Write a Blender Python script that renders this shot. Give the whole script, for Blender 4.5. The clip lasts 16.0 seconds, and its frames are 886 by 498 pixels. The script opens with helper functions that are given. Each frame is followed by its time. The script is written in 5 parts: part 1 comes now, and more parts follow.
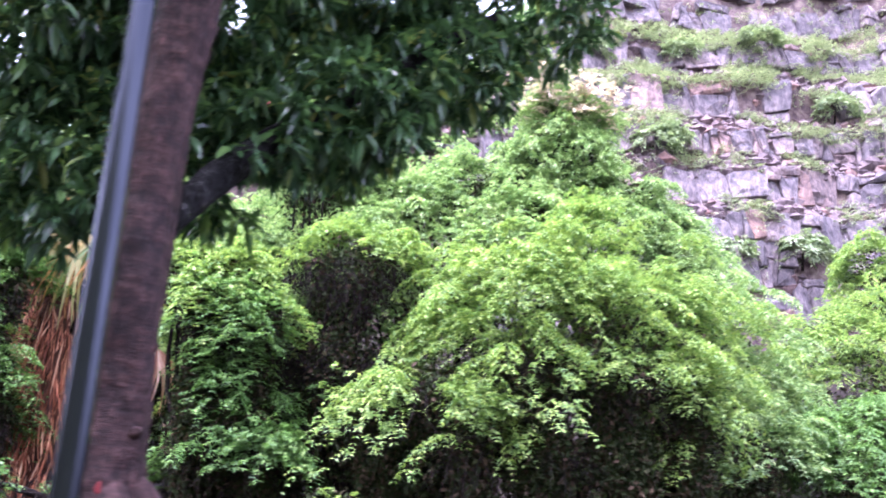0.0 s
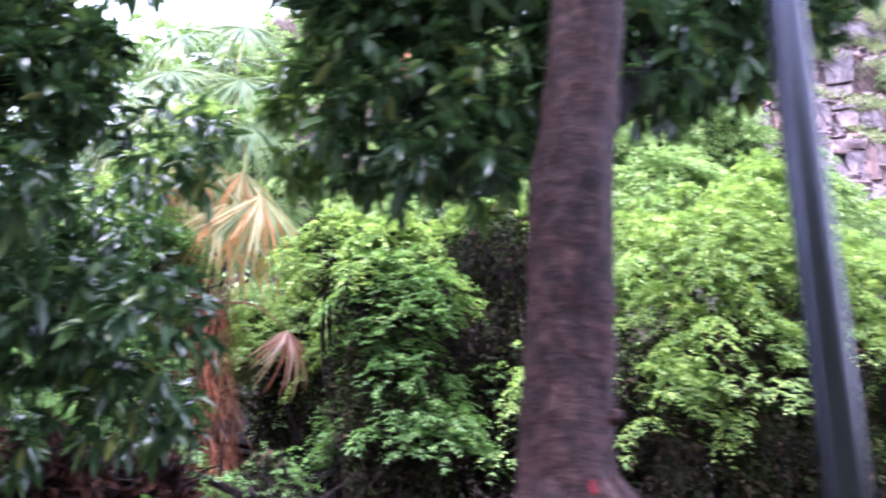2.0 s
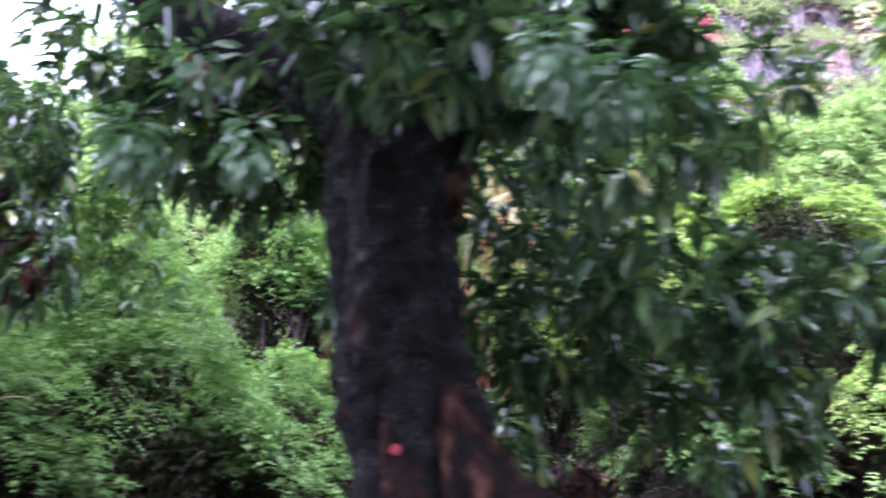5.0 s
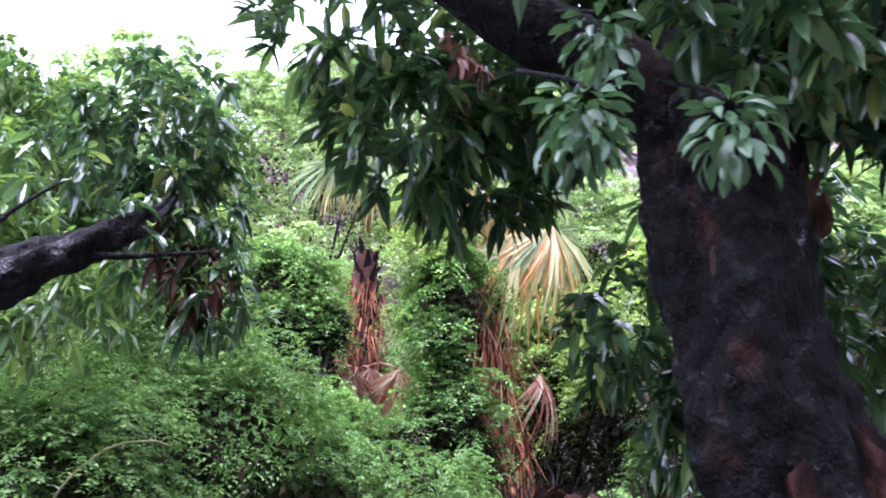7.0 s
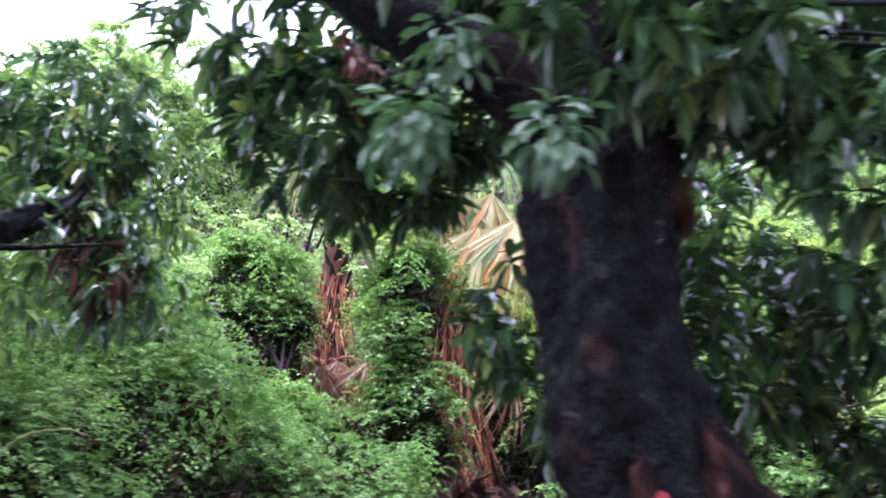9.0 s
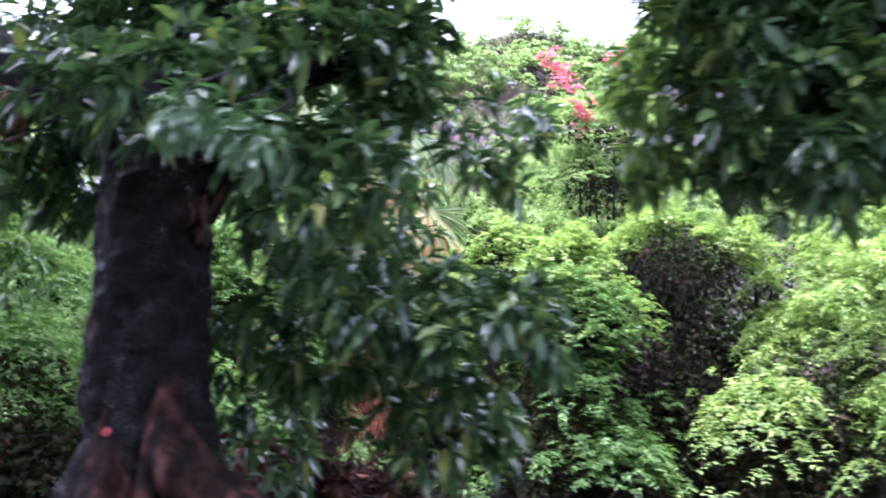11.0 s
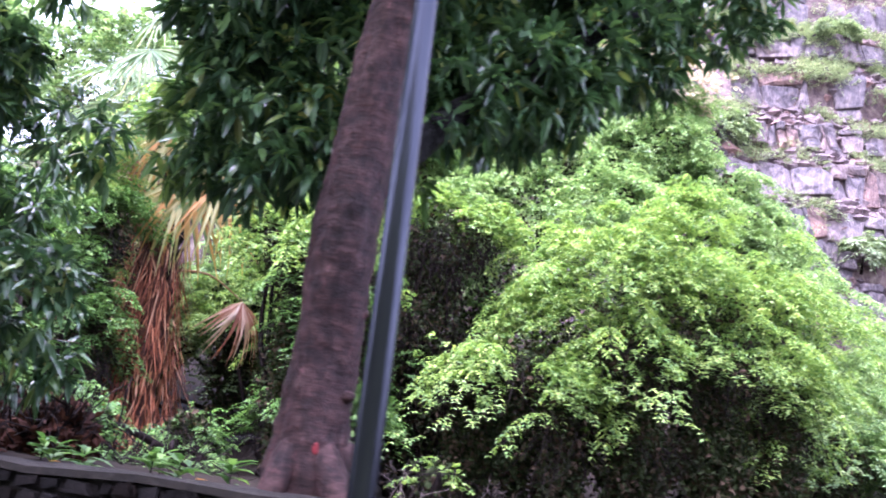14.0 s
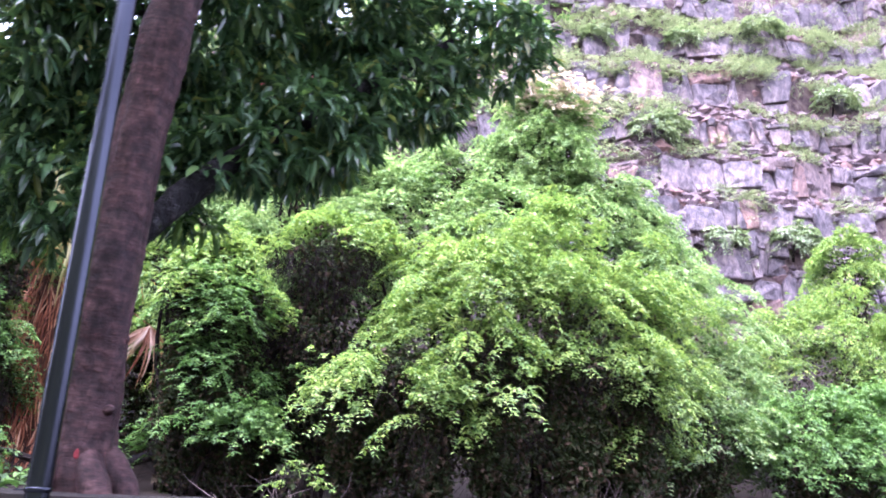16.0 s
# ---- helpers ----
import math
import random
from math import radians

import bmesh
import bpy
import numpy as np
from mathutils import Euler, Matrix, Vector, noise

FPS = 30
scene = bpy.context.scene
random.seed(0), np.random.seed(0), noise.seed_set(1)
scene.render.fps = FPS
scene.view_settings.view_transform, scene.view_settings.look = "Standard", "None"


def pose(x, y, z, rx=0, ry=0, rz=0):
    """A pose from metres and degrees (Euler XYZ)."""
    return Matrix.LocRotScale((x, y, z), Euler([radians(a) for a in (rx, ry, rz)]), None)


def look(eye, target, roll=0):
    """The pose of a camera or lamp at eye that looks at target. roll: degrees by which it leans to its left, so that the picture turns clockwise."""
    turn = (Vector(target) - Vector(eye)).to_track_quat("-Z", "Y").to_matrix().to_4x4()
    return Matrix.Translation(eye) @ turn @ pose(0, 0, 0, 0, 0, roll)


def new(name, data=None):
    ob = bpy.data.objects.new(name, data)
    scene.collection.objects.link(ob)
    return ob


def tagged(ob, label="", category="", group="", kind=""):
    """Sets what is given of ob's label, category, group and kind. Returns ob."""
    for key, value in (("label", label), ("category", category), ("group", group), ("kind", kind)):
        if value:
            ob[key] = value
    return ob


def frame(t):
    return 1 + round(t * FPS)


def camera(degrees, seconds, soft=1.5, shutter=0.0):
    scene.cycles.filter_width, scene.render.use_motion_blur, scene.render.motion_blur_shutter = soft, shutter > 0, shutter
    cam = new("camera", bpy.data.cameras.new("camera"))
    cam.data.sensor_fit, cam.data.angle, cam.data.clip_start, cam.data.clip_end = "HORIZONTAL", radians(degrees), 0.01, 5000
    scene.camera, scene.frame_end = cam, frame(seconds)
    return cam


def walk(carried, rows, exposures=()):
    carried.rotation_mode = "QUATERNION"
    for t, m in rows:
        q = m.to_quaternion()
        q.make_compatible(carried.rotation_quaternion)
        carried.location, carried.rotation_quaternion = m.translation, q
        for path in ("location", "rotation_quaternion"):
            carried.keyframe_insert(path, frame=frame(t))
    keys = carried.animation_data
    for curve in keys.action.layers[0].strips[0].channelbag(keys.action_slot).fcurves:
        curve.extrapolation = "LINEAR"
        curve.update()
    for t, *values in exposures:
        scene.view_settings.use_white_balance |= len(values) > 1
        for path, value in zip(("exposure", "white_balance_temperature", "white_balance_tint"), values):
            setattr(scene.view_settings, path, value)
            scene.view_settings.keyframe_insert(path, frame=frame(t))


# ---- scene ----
cam = camera(59.4, 16.0, soft=1.8, shutter=0.8)
# seconds, place in metres, yaw, pitch, roll
ROWS = [
    (0.0, 0.0, 0.0, 1.5, -8.45, 17.84, -1.09),
    (0.5, -0.535, 0.306, 1.499, -8.06, 17.6, -0.62),
    (1.0, -1.024, 0.639, 1.526, -6.66, 17.54, 0.45),
    (1.5, -1.527, 0.928, 1.522, -7.41, 16.88, 0.22),
    (2.0, -2.027, 1.196, 1.532, -6.37, 16.7, -0.8),
    (2.5, -2.505, 1.418, 1.541, -3.87, 17.66, -1.98),
    (3.0, -2.941, 1.615, 1.561, -3.95, 18.34, -1.88),
    (3.5, -3.35, 1.793, 1.568, -5.77, 17.7, -1.3),
    (4.0, -3.761, 1.946, 1.568, -4.94, 17.12, -0.2),
    (4.5, -4.238, 2.122, 1.567, -2.01, 17.34, -1.33),
    (5.0, -4.798, 2.332, 1.572, -0.89, 17.16, -2.04),
    (5.2, -4.988, 2.401, 1.581, 0.79, 17.09, -1.88),
    (7.3, -6.545, 2.995, 1.583, -7.3, 20.6, -1.29),
    (7.5, -6.554, 2.998, 1.583, -7.08, 20.27, -1.29),
    (8.0, -6.554, 2.998, 1.583, -7.08, 19.85, -1.29),
    (8.2, -6.52, 2.99, 1.583, -7.95, 19.85, -1.29),
    (10.3, -4.43, 2.19, 1.559, -4.6, 20.1, -2.2),
    (10.5, -4.17, 2.05, 1.554, -3.98, 19.66, -0.97),
    (11.0, -3.55, 1.756, 1.54, -2.38, 17.81, -4.4),
    (11.5, -2.977, 1.478, 1.535, -3.43, 17.66, -3.59),
    (12.0, -2.482, 1.21, 1.523, -4.3, 17.2, -5.24),
    (12.5, -2.029, 0.937, 1.519, -5.64, 17.05, -5.07),
    (13.0, -1.623, 0.672, 1.504, -5.29, 17.35, -5.98),
    (13.5, -1.271, 0.42, 1.507, -7.22, 17.21, -5.9),
    (14.0, -0.961, 0.173, 1.505, -7.12, 15.63, -6.23),
    (14.5, -0.637, -0.072, 1.5, -8.17, 15.83, -5.58),
    (15.0, -0.293, -0.344, 1.498, -9.07, 16.39, -4.38),
    (15.5, 0.05, -0.631, 1.494, -9.23, 16.7, -3.74),
    (16.0, 0.366, -0.919, 1.493, -8.69, 16.28, -2.58),
]
walk(cam, [(t, pose(x, y, z, 90 + pitch, roll, yaw)) for t, x, y, z, yaw, pitch, roll in ROWS],
     exposures=[(0.0, 3.55, 5420, 39), (16.0, 3.55, 5420, 39)])

from mathutils.bvhtree import BVHTree

# ---- light: a bright overcast day ----
world = bpy.data.worlds.new("overcast_sky")
scene.world = world
world.use_nodes = True
wn, wl = world.node_tree.nodes, world.node_tree.links
sky = wn.new("ShaderNodeTexSky")
sky.sky_type, sky.sun_disc = "NISHITA", False
sky.sun_elevation, sky.sun_rotation = radians(72), radians(235)
sky.dust_density = 3.0
pale = wn.new("ShaderNodeHueSaturation")
pale.inputs["Saturation"].default_value = 0.25
wl.new(sky.outputs[0], pale.inputs["Color"])
wl.new(pale.outputs[0], wn["Background"].inputs["Color"])
wn["Background"].inputs["Strength"].default_value = 0.15
sun = new("sun", bpy.data.lights.new("sun", "SUN"))
sun.data.energy, sun.data.angle, sun.data.color = 0.9, radians(50), (1.0, 0.98, 0.94)
sun.matrix_world = look((-4.6, -3.2, 17.0), (0, 0, 0))


# ---- materials ----
def material(name, rough=0.6, metal=0.0, spec=0.5):
    m = bpy.data.materials.new(name)
    m.use_nodes = True
    p = m.node_tree.nodes["Principled BSDF"]
    p.inputs["Roughness"].default_value = rough
    p.inputs["Metallic"].default_value = metal
    p.inputs["Specular IOR Level"].default_value = spec
    return m, m.node_tree.nodes, m.node_tree.links, p


def ramp(n, stops):
    r = n.new("ShaderNodeValToRGB")
    while len(r.color_ramp.elements) < len(stops):
        r.color_ramp.elements.new(0.5)
    for e, (at, c) in zip(r.color_ramp.elements, stops):
        e.position, e.color = at, (*c, 1)
    return r


def texture(n, l, scale, detail=6.0, rough=0.6, squash=(1, 1, 1)):
    co, mp, t = n.new("ShaderNodeTexCoord"), n.new("ShaderNodeMapping"), n.new("ShaderNodeTexNoise")
    mp.inputs["Scale"].default_value = squash
    t.inputs["Scale"].default_value, t.inputs["Detail"].default_value, t.inputs["Roughness"].default_value = scale, detail, rough
    l.new(co.outputs["Object"], mp.inputs["Vector"])
    l.new(mp.outputs[0], t.inputs["Vector"])
    return t


def mixed(n, l, fac, a, b, kind="MIX"):
    m = n.new("ShaderNodeMix")
    m.data_type, m.blend_type = "RGBA", kind
    for key, v in ((0, fac), (6, a), (7, b)):
        if hasattr(v, "is_linked"):
            l.new(v, m.inputs[key])
        elif key == 0:
            m.inputs[0].default_value = v
        else:
            m.inputs[key].default_value = (*v, 1)
    return m.outputs[2]


def bumped(n, l, p, height, strength, distance):
    b = n.new("ShaderNodeBump")
    b.inputs["Strength"].default_value, b.inputs["Distance"].default_value = strength, distance
    l.new(height, b.inputs["Height"])
    l.new(b.outputs[0], p.inputs["Normal"])


def leaf_material(name, stops, rough=0.4, through_light=0.3, patch=0.5, spec=0.5):
    """Leaves that differ one by one and by patches of the crown, with light shining through."""
    m, n, l, p = material(name, rough, 0.0, spec)
    g = n.new("ShaderNodeNewGeometry")
    one = ramp(n, stops)
    l.new(g.outputs["Random Per Island"], one.inputs[0])
    t = texture(n, l, 1.3, 3)
    tint = ramp(n, [(0.35, (0.62, 0.7, 0.6)), (0.65, (1.15, 1.1, 1.0))])
    l.new(t.outputs[0], tint.inputs[0])
    col = mixed(n, l, patch, one.outputs[0], tint.outputs[0], "MULTIPLY")
    fine = texture(n, l, 5.5, 2)
    tuft = ramp(n, [(0.36, (0.66, 0.74, 0.66)), (0.64, (1.4, 1.34, 1.25))])
    l.new(fine.outputs[0], tuft.inputs[0])
    col = mixed(n, l, patch, col, tuft.outputs[0], "MULTIPLY")
    l.new(col, p.inputs["Base Color"])
    tr, mx = n.new("ShaderNodeBsdfTranslucent"), n.new("ShaderNodeMixShader")
    bright = mixed(n, l, 1.0, col, (1.1, 1.2, 0.68), "MULTIPLY")
    l.new(bright, tr.inputs["Color"])
    mx.inputs[0].default_value = through_light
    l.new(p.outputs[0], mx.inputs[1])
    l.new(tr.outputs[0], mx.inputs[2])
    l.new(mx.outputs[0], n["Material Output"].inputs["Surface"])
    return m


def grained(name, stops, scale, rough=0.8, squash=(1, 1, 1), bump=0.5, deep=0.02, vary=0.0, spec=0.3, detail=8.0):
    """Bark, stone and soil: two scales of noise, relief, and a tint of its own for each object."""
    m, n, l, p = material(name, rough, 0.0, spec)
    t, big = texture(n, l, scale, detail, 0.65, squash), texture(n, l, scale * 0.13, 3)
    r = ramp(n, stops)
    l.new(t.outputs[0], r.inputs[0])
    shade = ramp(n, [(0.3, (0.6, 0.6, 0.62)), (0.7, (1.2, 1.17, 1.12))])
    l.new(big.outputs[0], shade.inputs[0])
    col = mixed(n, l, 0.8, r.outputs[0], shade.outputs[0], "MULTIPLY")
    if vary:
        o = n.new("ShaderNodeObjectInfo")
        own = ramp(n, [(0.0, (0.62, 0.62, 0.68)), (0.5, (0.92, 0.9, 0.97)), (0.8, (1.2, 1.12, 1.12)), (0.93, (1.35, 1.15, 1.08)), (1.0, (1.6, 1.05, 0.8))])
        g, add, wrap = n.new("ShaderNodeNewGeometry"), n.new("ShaderNodeMath"), n.new("ShaderNodeMath")
        add.operation, wrap.operation = "ADD", "FRACT"
        l.new(o.outputs["Random"], add.inputs[0])
        l.new(g.outputs["Random Per Island"], add.inputs[1])
        l.new(add.outputs[0], wrap.inputs[0])
        l.new(wrap.outputs[0], own.inputs[0])
        col = mixed(n, l, vary, col, own.outputs[0], "MULTIPLY")
    l.new(col, p.inputs["Base Color"])
    bumped(n, l, p, t.outputs[0], bump, deep)
    return m


LIME = leaf_material("lime_leaf", [(0.0, (0.087, 0.165, 0.058)), (0.5, (0.206, 0.302, 0.094)), (0.9, (0.285, 0.382, 0.114)), (1.0, (0.355, 0.415, 0.138))], 0.45, 0.42, 0.6, 0.25)
VINE = leaf_material("vine_leaf", [(0.0, (0.11, 0.19, 0.082)), (0.6, (0.235, 0.34, 0.155)), (1.0, (0.38, 0.47, 0.24))], 0.4, 0.4, 0.6, 0.3)
FERNY = leaf_material("ferny_leaf", [(0.0, (0.062, 0.13, 0.042)), (0.6, (0.125, 0.232, 0.072)), (1.0, (0.22, 0.35, 0.107))], 0.42, 0.38, 0.5, 0.25)
# Near-black, so that the depth of bushes and hollows reads as shade.
INNER = leaf_material("shade_dark_inner_leaf", [(0.0, (0.015, 0.02, 0.009)), (0.6, (0.032, 0.045, 0.016)), (0.8, (0.05, 0.036, 0.024)), (1.0, (0.075, 0.05, 0.035))], 0.8, 0.15, 0.5, 0.1)
MANGO = leaf_material("mango_leaf", [(0.0, (0.03, 0.064, 0.036)), (0.7, (0.064, 0.125, 0.058)), (0.95, (0.115, 0.19, 0.066)), (1.0, (0.22, 0.23, 0.07))], 0.2, 0.32)
MANGO_FRESH = leaf_material("fresh_mango_leaf", [(0.0, (0.036, 0.085, 0.042)), (0.7, (0.075, 0.15, 0.075)), (1.0, (0.125, 0.215, 0.10))], 0.3, 0.28, 0.5)
MANGO_LIGHT = leaf_material("light_mango_leaf", [(0.0, (0.05, 0.105, 0.035)), (0.6, (0.105, 0.19, 0.06)), (1.0, (0.22, 0.31, 0.085))], 0.3, 0.4, 0.5)
RED_LEAF = leaf_material("young_red_leaf", [(0.0, (0.17, 0.05, 0.035)), (1.0, (0.32, 0.13, 0.09))], 0.4, 0.3, 0.3)
PETAL = leaf_material("pink_petal", [(0.0, (0.55, 0.05, 0.16)), (0.6, (0.65, 0.16, 0.28)), (1.0, (0.72, 0.32, 0.42))], 0.6, 0.3, 0.2)
PALE_TWIG = grained("pinkish_grey_twig", [(0.3, (0.06, 0.045, 0.041)), (0.7, (0.17, 0.13, 0.12))], 20.0, 0.8)
PALE_STALK = grained("pale_dry_stalk", [(0.3, (0.16, 0.15, 0.07)), (0.7, (0.32, 0.29, 0.15))], 20.0, 0.7)
LITTER = leaf_material("dry_brown_leaf", [(0.0, (0.016, 0.007, 0.005)), (0.7, (0.046, 0.018, 0.012)), (1.0, (0.085, 0.036, 0.023))], 0.8, 0.1, 0.3, 0.1)
DRY_SPRAY = leaf_material("dry_pinkish_spray", [(0.0, (0.42, 0.31, 0.28)), (1.0, (0.66, 0.55, 0.51))], 0.7, 0.3, 0.2)
FAN_GREEN = leaf_material("fan_green", [(0.0, (0.06, 0.11, 0.038)), (0.7, (0.14, 0.205, 0.075)), (1.0, (0.27, 0.28, 0.115))], 0.5, 0.3, 0.25, 0.2)
FAN_YELLOW = leaf_material("fan_yellow", [(0.0, (0.52, 0.24, 0.085)), (0.35, (0.54, 0.38, 0.17)), (0.6, (0.42, 0.39, 0.19)), (1.0, (0.2, 0.29, 0.13))], 0.5, 0.35, 0.25)
FAN_DEAD = leaf_material("fan_dead", [(0.0, (0.24, 0.075, 0.045)), (0.45, (0.40, 0.2, 0.14)), (1.0, (0.58, 0.44, 0.37))], 0.7, 0.25, 0.25)
FIBRE = leaf_material("rusty_fibre", [(0.0, (0.06, 0.018, 0.011)), (0.45, (0.22, 0.072, 0.04)), (0.85, (0.36, 0.145, 0.085)), (1.0, (0.48, 0.28, 0.19))], 0.8, 0.15, 0.6, 0.15)
LEDGE_LEAF = leaf_material("ledge_shrub_leaf", [(0.0, (0.12, 0.165, 0.10)), (0.6, (0.26, 0.33, 0.19)), (1.0, (0.42, 0.47, 0.31))], 0.5, 0.3, 0.5)
SCRUB = leaf_material("ledge_scrub", [(0.0, (0.13, 0.17, 0.11)), (0.6, (0.29, 0.34, 0.21)), (1.0, (0.50, 0.51, 0.36))], 0.6, 0.25, 0.4)
BARK_BROWN = grained("plated_brown_bark", [(0.32, (0.012, 0.0058, 0.0062)), (0.5, (0.034, 0.0162, 0.016)), (0.68, (0.072, 0.038, 0.035)), (0.85, (0.13, 0.09, 0.083))], 7.0, 0.7, (1, 1, 2.0), 1.0, 0.02, 0.0, 0.2, 10.0)
nodes, links = BARK_BROWN.node_tree.nodes, BARK_BROWN.node_tree.links
rings = texture(nodes, links, 8.0, 4, 0.6, (1, 1, 7))
ring_tint = ramp(nodes, [(0.42, (0.55, 0.52, 0.52)), (0.55, (1.1, 1.05, 1.05))])
links.new(rings.outputs[0], ring_tint.inputs[0])
p = nodes["Principled BSDF"]
links.new(mixed(nodes, links, 0.6, p.inputs["Base Color"].links[0].from_socket, ring_tint.outputs[0], "MULTIPLY"), p.inputs["Base Color"])
fleck = texture(nodes, links, 22.0, 3, 0.5, (1, 1, 0.45))
fleck_tint = ramp(nodes, [(0.36, (0.45, 0.42, 0.43)), (0.5, (1.0, 1.0, 1.0)), (0.64, (1.1, 1.1, 1.1)), (0.70, (2.2, 2.05, 2.1))])
links.new(fleck.outputs[0], fleck_tint.inputs[0])
links.new(mixed(nodes, links, 0.85, p.inputs["Base Color"].links[0].from_socket, fleck_tint.outputs[0], "MULTIPLY"), p.inputs["Base Color"])
# Wet black bark; also stands in for crown shade on the brown tree's limbs.
BARK_DARK = grained("wet_and_shade_bark", [(0.42, (0.001, 0.0009, 0.001)), (0.56, (0.0024, 0.002, 0.0022)), (0.68, (0.0075, 0.006, 0.006)), (0.76, (0.042, 0.035, 0.033))], 7.5, 0.22, (1, 1, 0.55), 1.0, 0.12, 0.0, 0.17, 5.0)
nodes, links = BARK_DARK.node_tree.nodes, BARK_DARK.node_tree.links
wet = texture(nodes, links, 9.0, 6, 0.7)
wet_rough = ramp(nodes, [(0.38, (0.14, 0.14, 0.14)), (0.46, (0.85, 0.85, 0.85))])
links.new(wet.outputs[0], wet_rough.inputs[0])
links.new(wet_rough.outputs[0], nodes["Principled BSDF"].inputs["Roughness"])
rust = texture(nodes, links, 2.6, 5, 0.6, (1, 1, 0.7))
rust_spot = ramp(nodes, [(0.585, (0, 0, 0)), (0.66, (1, 1, 1))])
links.new(rust.outputs[0], rust_spot.inputs[0])
p = nodes["Principled BSDF"]
links.new(mixed(nodes, links, rust_spot.outputs[0], p.inputs["Base Color"].links[0].from_socket, (0.02, 0.0075, 0.005)), p.inputs["Base Color"])
# Brown twigs set darker than their bark, painting in the shade under bushes.
BARK_TWIG = grained("shaded_brown_twig_bark", [(0.3, (0.005, 0.0035, 0.003)), (0.7, (0.02, 0.0135, 0.012))], 20.0, 0.8, (1, 1, 1), 0.3, 0.005, 0.0, 0.1)
PALM_BARK = grained("rusty_palm_bark", [(0.3, (0.022, 0.009, 0.006)), (0.55, (0.075, 0.027, 0.016)), (0.8, (0.15, 0.064, 0.038))], 7.0, 0.85, (3, 3, 0.5), 0.9, 0.03)
ORANGE_BARK = grained("orange_inner_bark", [(0.3, (0.02, 0.008, 0.004)), (0.7, (0.065, 0.027, 0.013))], 25.0, 0.7)
TWIG_TAN = grained("tan_twig", [(0.3, (0.05, 0.025, 0.014)), (0.7, (0.13, 0.07, 0.04))], 25.0, 0.7)
ROOT_BARK = grained("reddish_worn_bark", [(0.40, (0.002, 0.0016, 0.0015)), (0.50, (0.009, 0.0044, 0.0035)), (0.58, (0.032, 0.0135, 0.0098)), (0.76, (0.12, 0.064, 0.052))], 8.0, 0.85, (1, 1, 0.45), 1.0, 0.06, 0.0, 0.08, 5.0)
ROCK = grained("purple_grey_basalt", [(0.30, (0.04, 0.034, 0.037)), (0.46, (0.12, 0.102, 0.108)), (0.6, (0.20, 0.165, 0.165)), (0.74, (0.33, 0.265, 0.235))], 2.2, 0.85, (1, 1, 0.6), 1.0, 0.3, 0.6)
SCREE = grained("reddish_scree", [(0.3, (0.035, 0.023, 0.024)), (0.48, (0.10, 0.067, 0.065)), (0.62, (0.16, 0.125, 0.10)), (0.78, (0.20, 0.20, 0.11))], 1.6, 0.9, (1, 1, 1), 1.0, 0.3)
RUBBLE = grained("loose_rubble", [(0.3, (0.055, 0.04, 0.044)), (0.5, (0.13, 0.098, 0.098)), (0.75, (0.24, 0.19, 0.175))], 2.5, 0.9, (1, 1, 1), 0.8, 0.1, 0.6)
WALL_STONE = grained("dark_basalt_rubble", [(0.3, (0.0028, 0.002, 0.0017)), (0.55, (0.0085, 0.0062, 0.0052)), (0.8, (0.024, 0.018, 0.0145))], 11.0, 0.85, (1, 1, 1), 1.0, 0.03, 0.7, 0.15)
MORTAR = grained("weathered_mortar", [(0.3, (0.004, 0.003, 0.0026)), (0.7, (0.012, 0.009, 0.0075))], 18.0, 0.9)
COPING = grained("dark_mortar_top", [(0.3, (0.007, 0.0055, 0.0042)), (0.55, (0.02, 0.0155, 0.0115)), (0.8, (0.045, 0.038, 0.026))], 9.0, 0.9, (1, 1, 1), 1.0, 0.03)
SOIL = grained("leaf_litter_soil", [(0.3, (0.006, 0.0045, 0.0035)), (0.55, (0.015, 0.011, 0.008)), (0.8, (0.04, 0.028, 0.02))], 5.0, 0.95, (1, 1, 1), 0.5, 0.02, 0.0, 0.1)
ASPHALT = grained("asphalt", [(0.3, (0.035, 0.035, 0.036)), (0.7, (0.07, 0.07, 0.07))], 60.0, 0.85)
HILL = grained("sky_block_scrub", [(0.3, (0.10, 0.13, 0.06)), (0.6, (0.2, 0.22, 0.11)), (0.8, (0.3, 0.27, 0.2))], 0.5, 0.95)
STEEL = grained("dull_galvanised_steel", [(0.3, (0.02, 0.0225, 0.031)), (0.7, (0.034, 0.038, 0.05))], 6.0, 0.22, (6, 6, 0.4), 0.1, 0.002, 0.0, 0.5)
STEEL.node_tree.nodes["Principled BSDF"].inputs["Metallic"].default_value = 0.9
WALL_LEAF = leaf_material("fallen_orange_leaf", [(0.0, (0.5, 0.14, 0.02)), (1.0, (0.6, 0.3, 0.05))], 0.5, 0.2, 0.2)
RED_PAINT = grained("red_spray_paint", [(0.3, (0.12, 0.006, 0.009)), (0.7, (0.21, 0.013, 0.017))], 30.0, 0.6)


# ---- building helpers ----
def link_mesh(name, me, mat, parent=None, label=""):
    ob = new(name, me)
    if mat and not me.materials:
        me.materials.append(mat)
    if parent:
        ob.parent = parent
    if label:
        ob["label"] = label
    return ob


def part(name, bm, mat, parent, label="", smooth=True):
    me = bpy.data.meshes.new(name)
    for f in bm.faces:
        f.smooth = smooth
    bm.to_mesh(me)
    bm.free()
    return link_mesh(name, me, mat, parent, label)


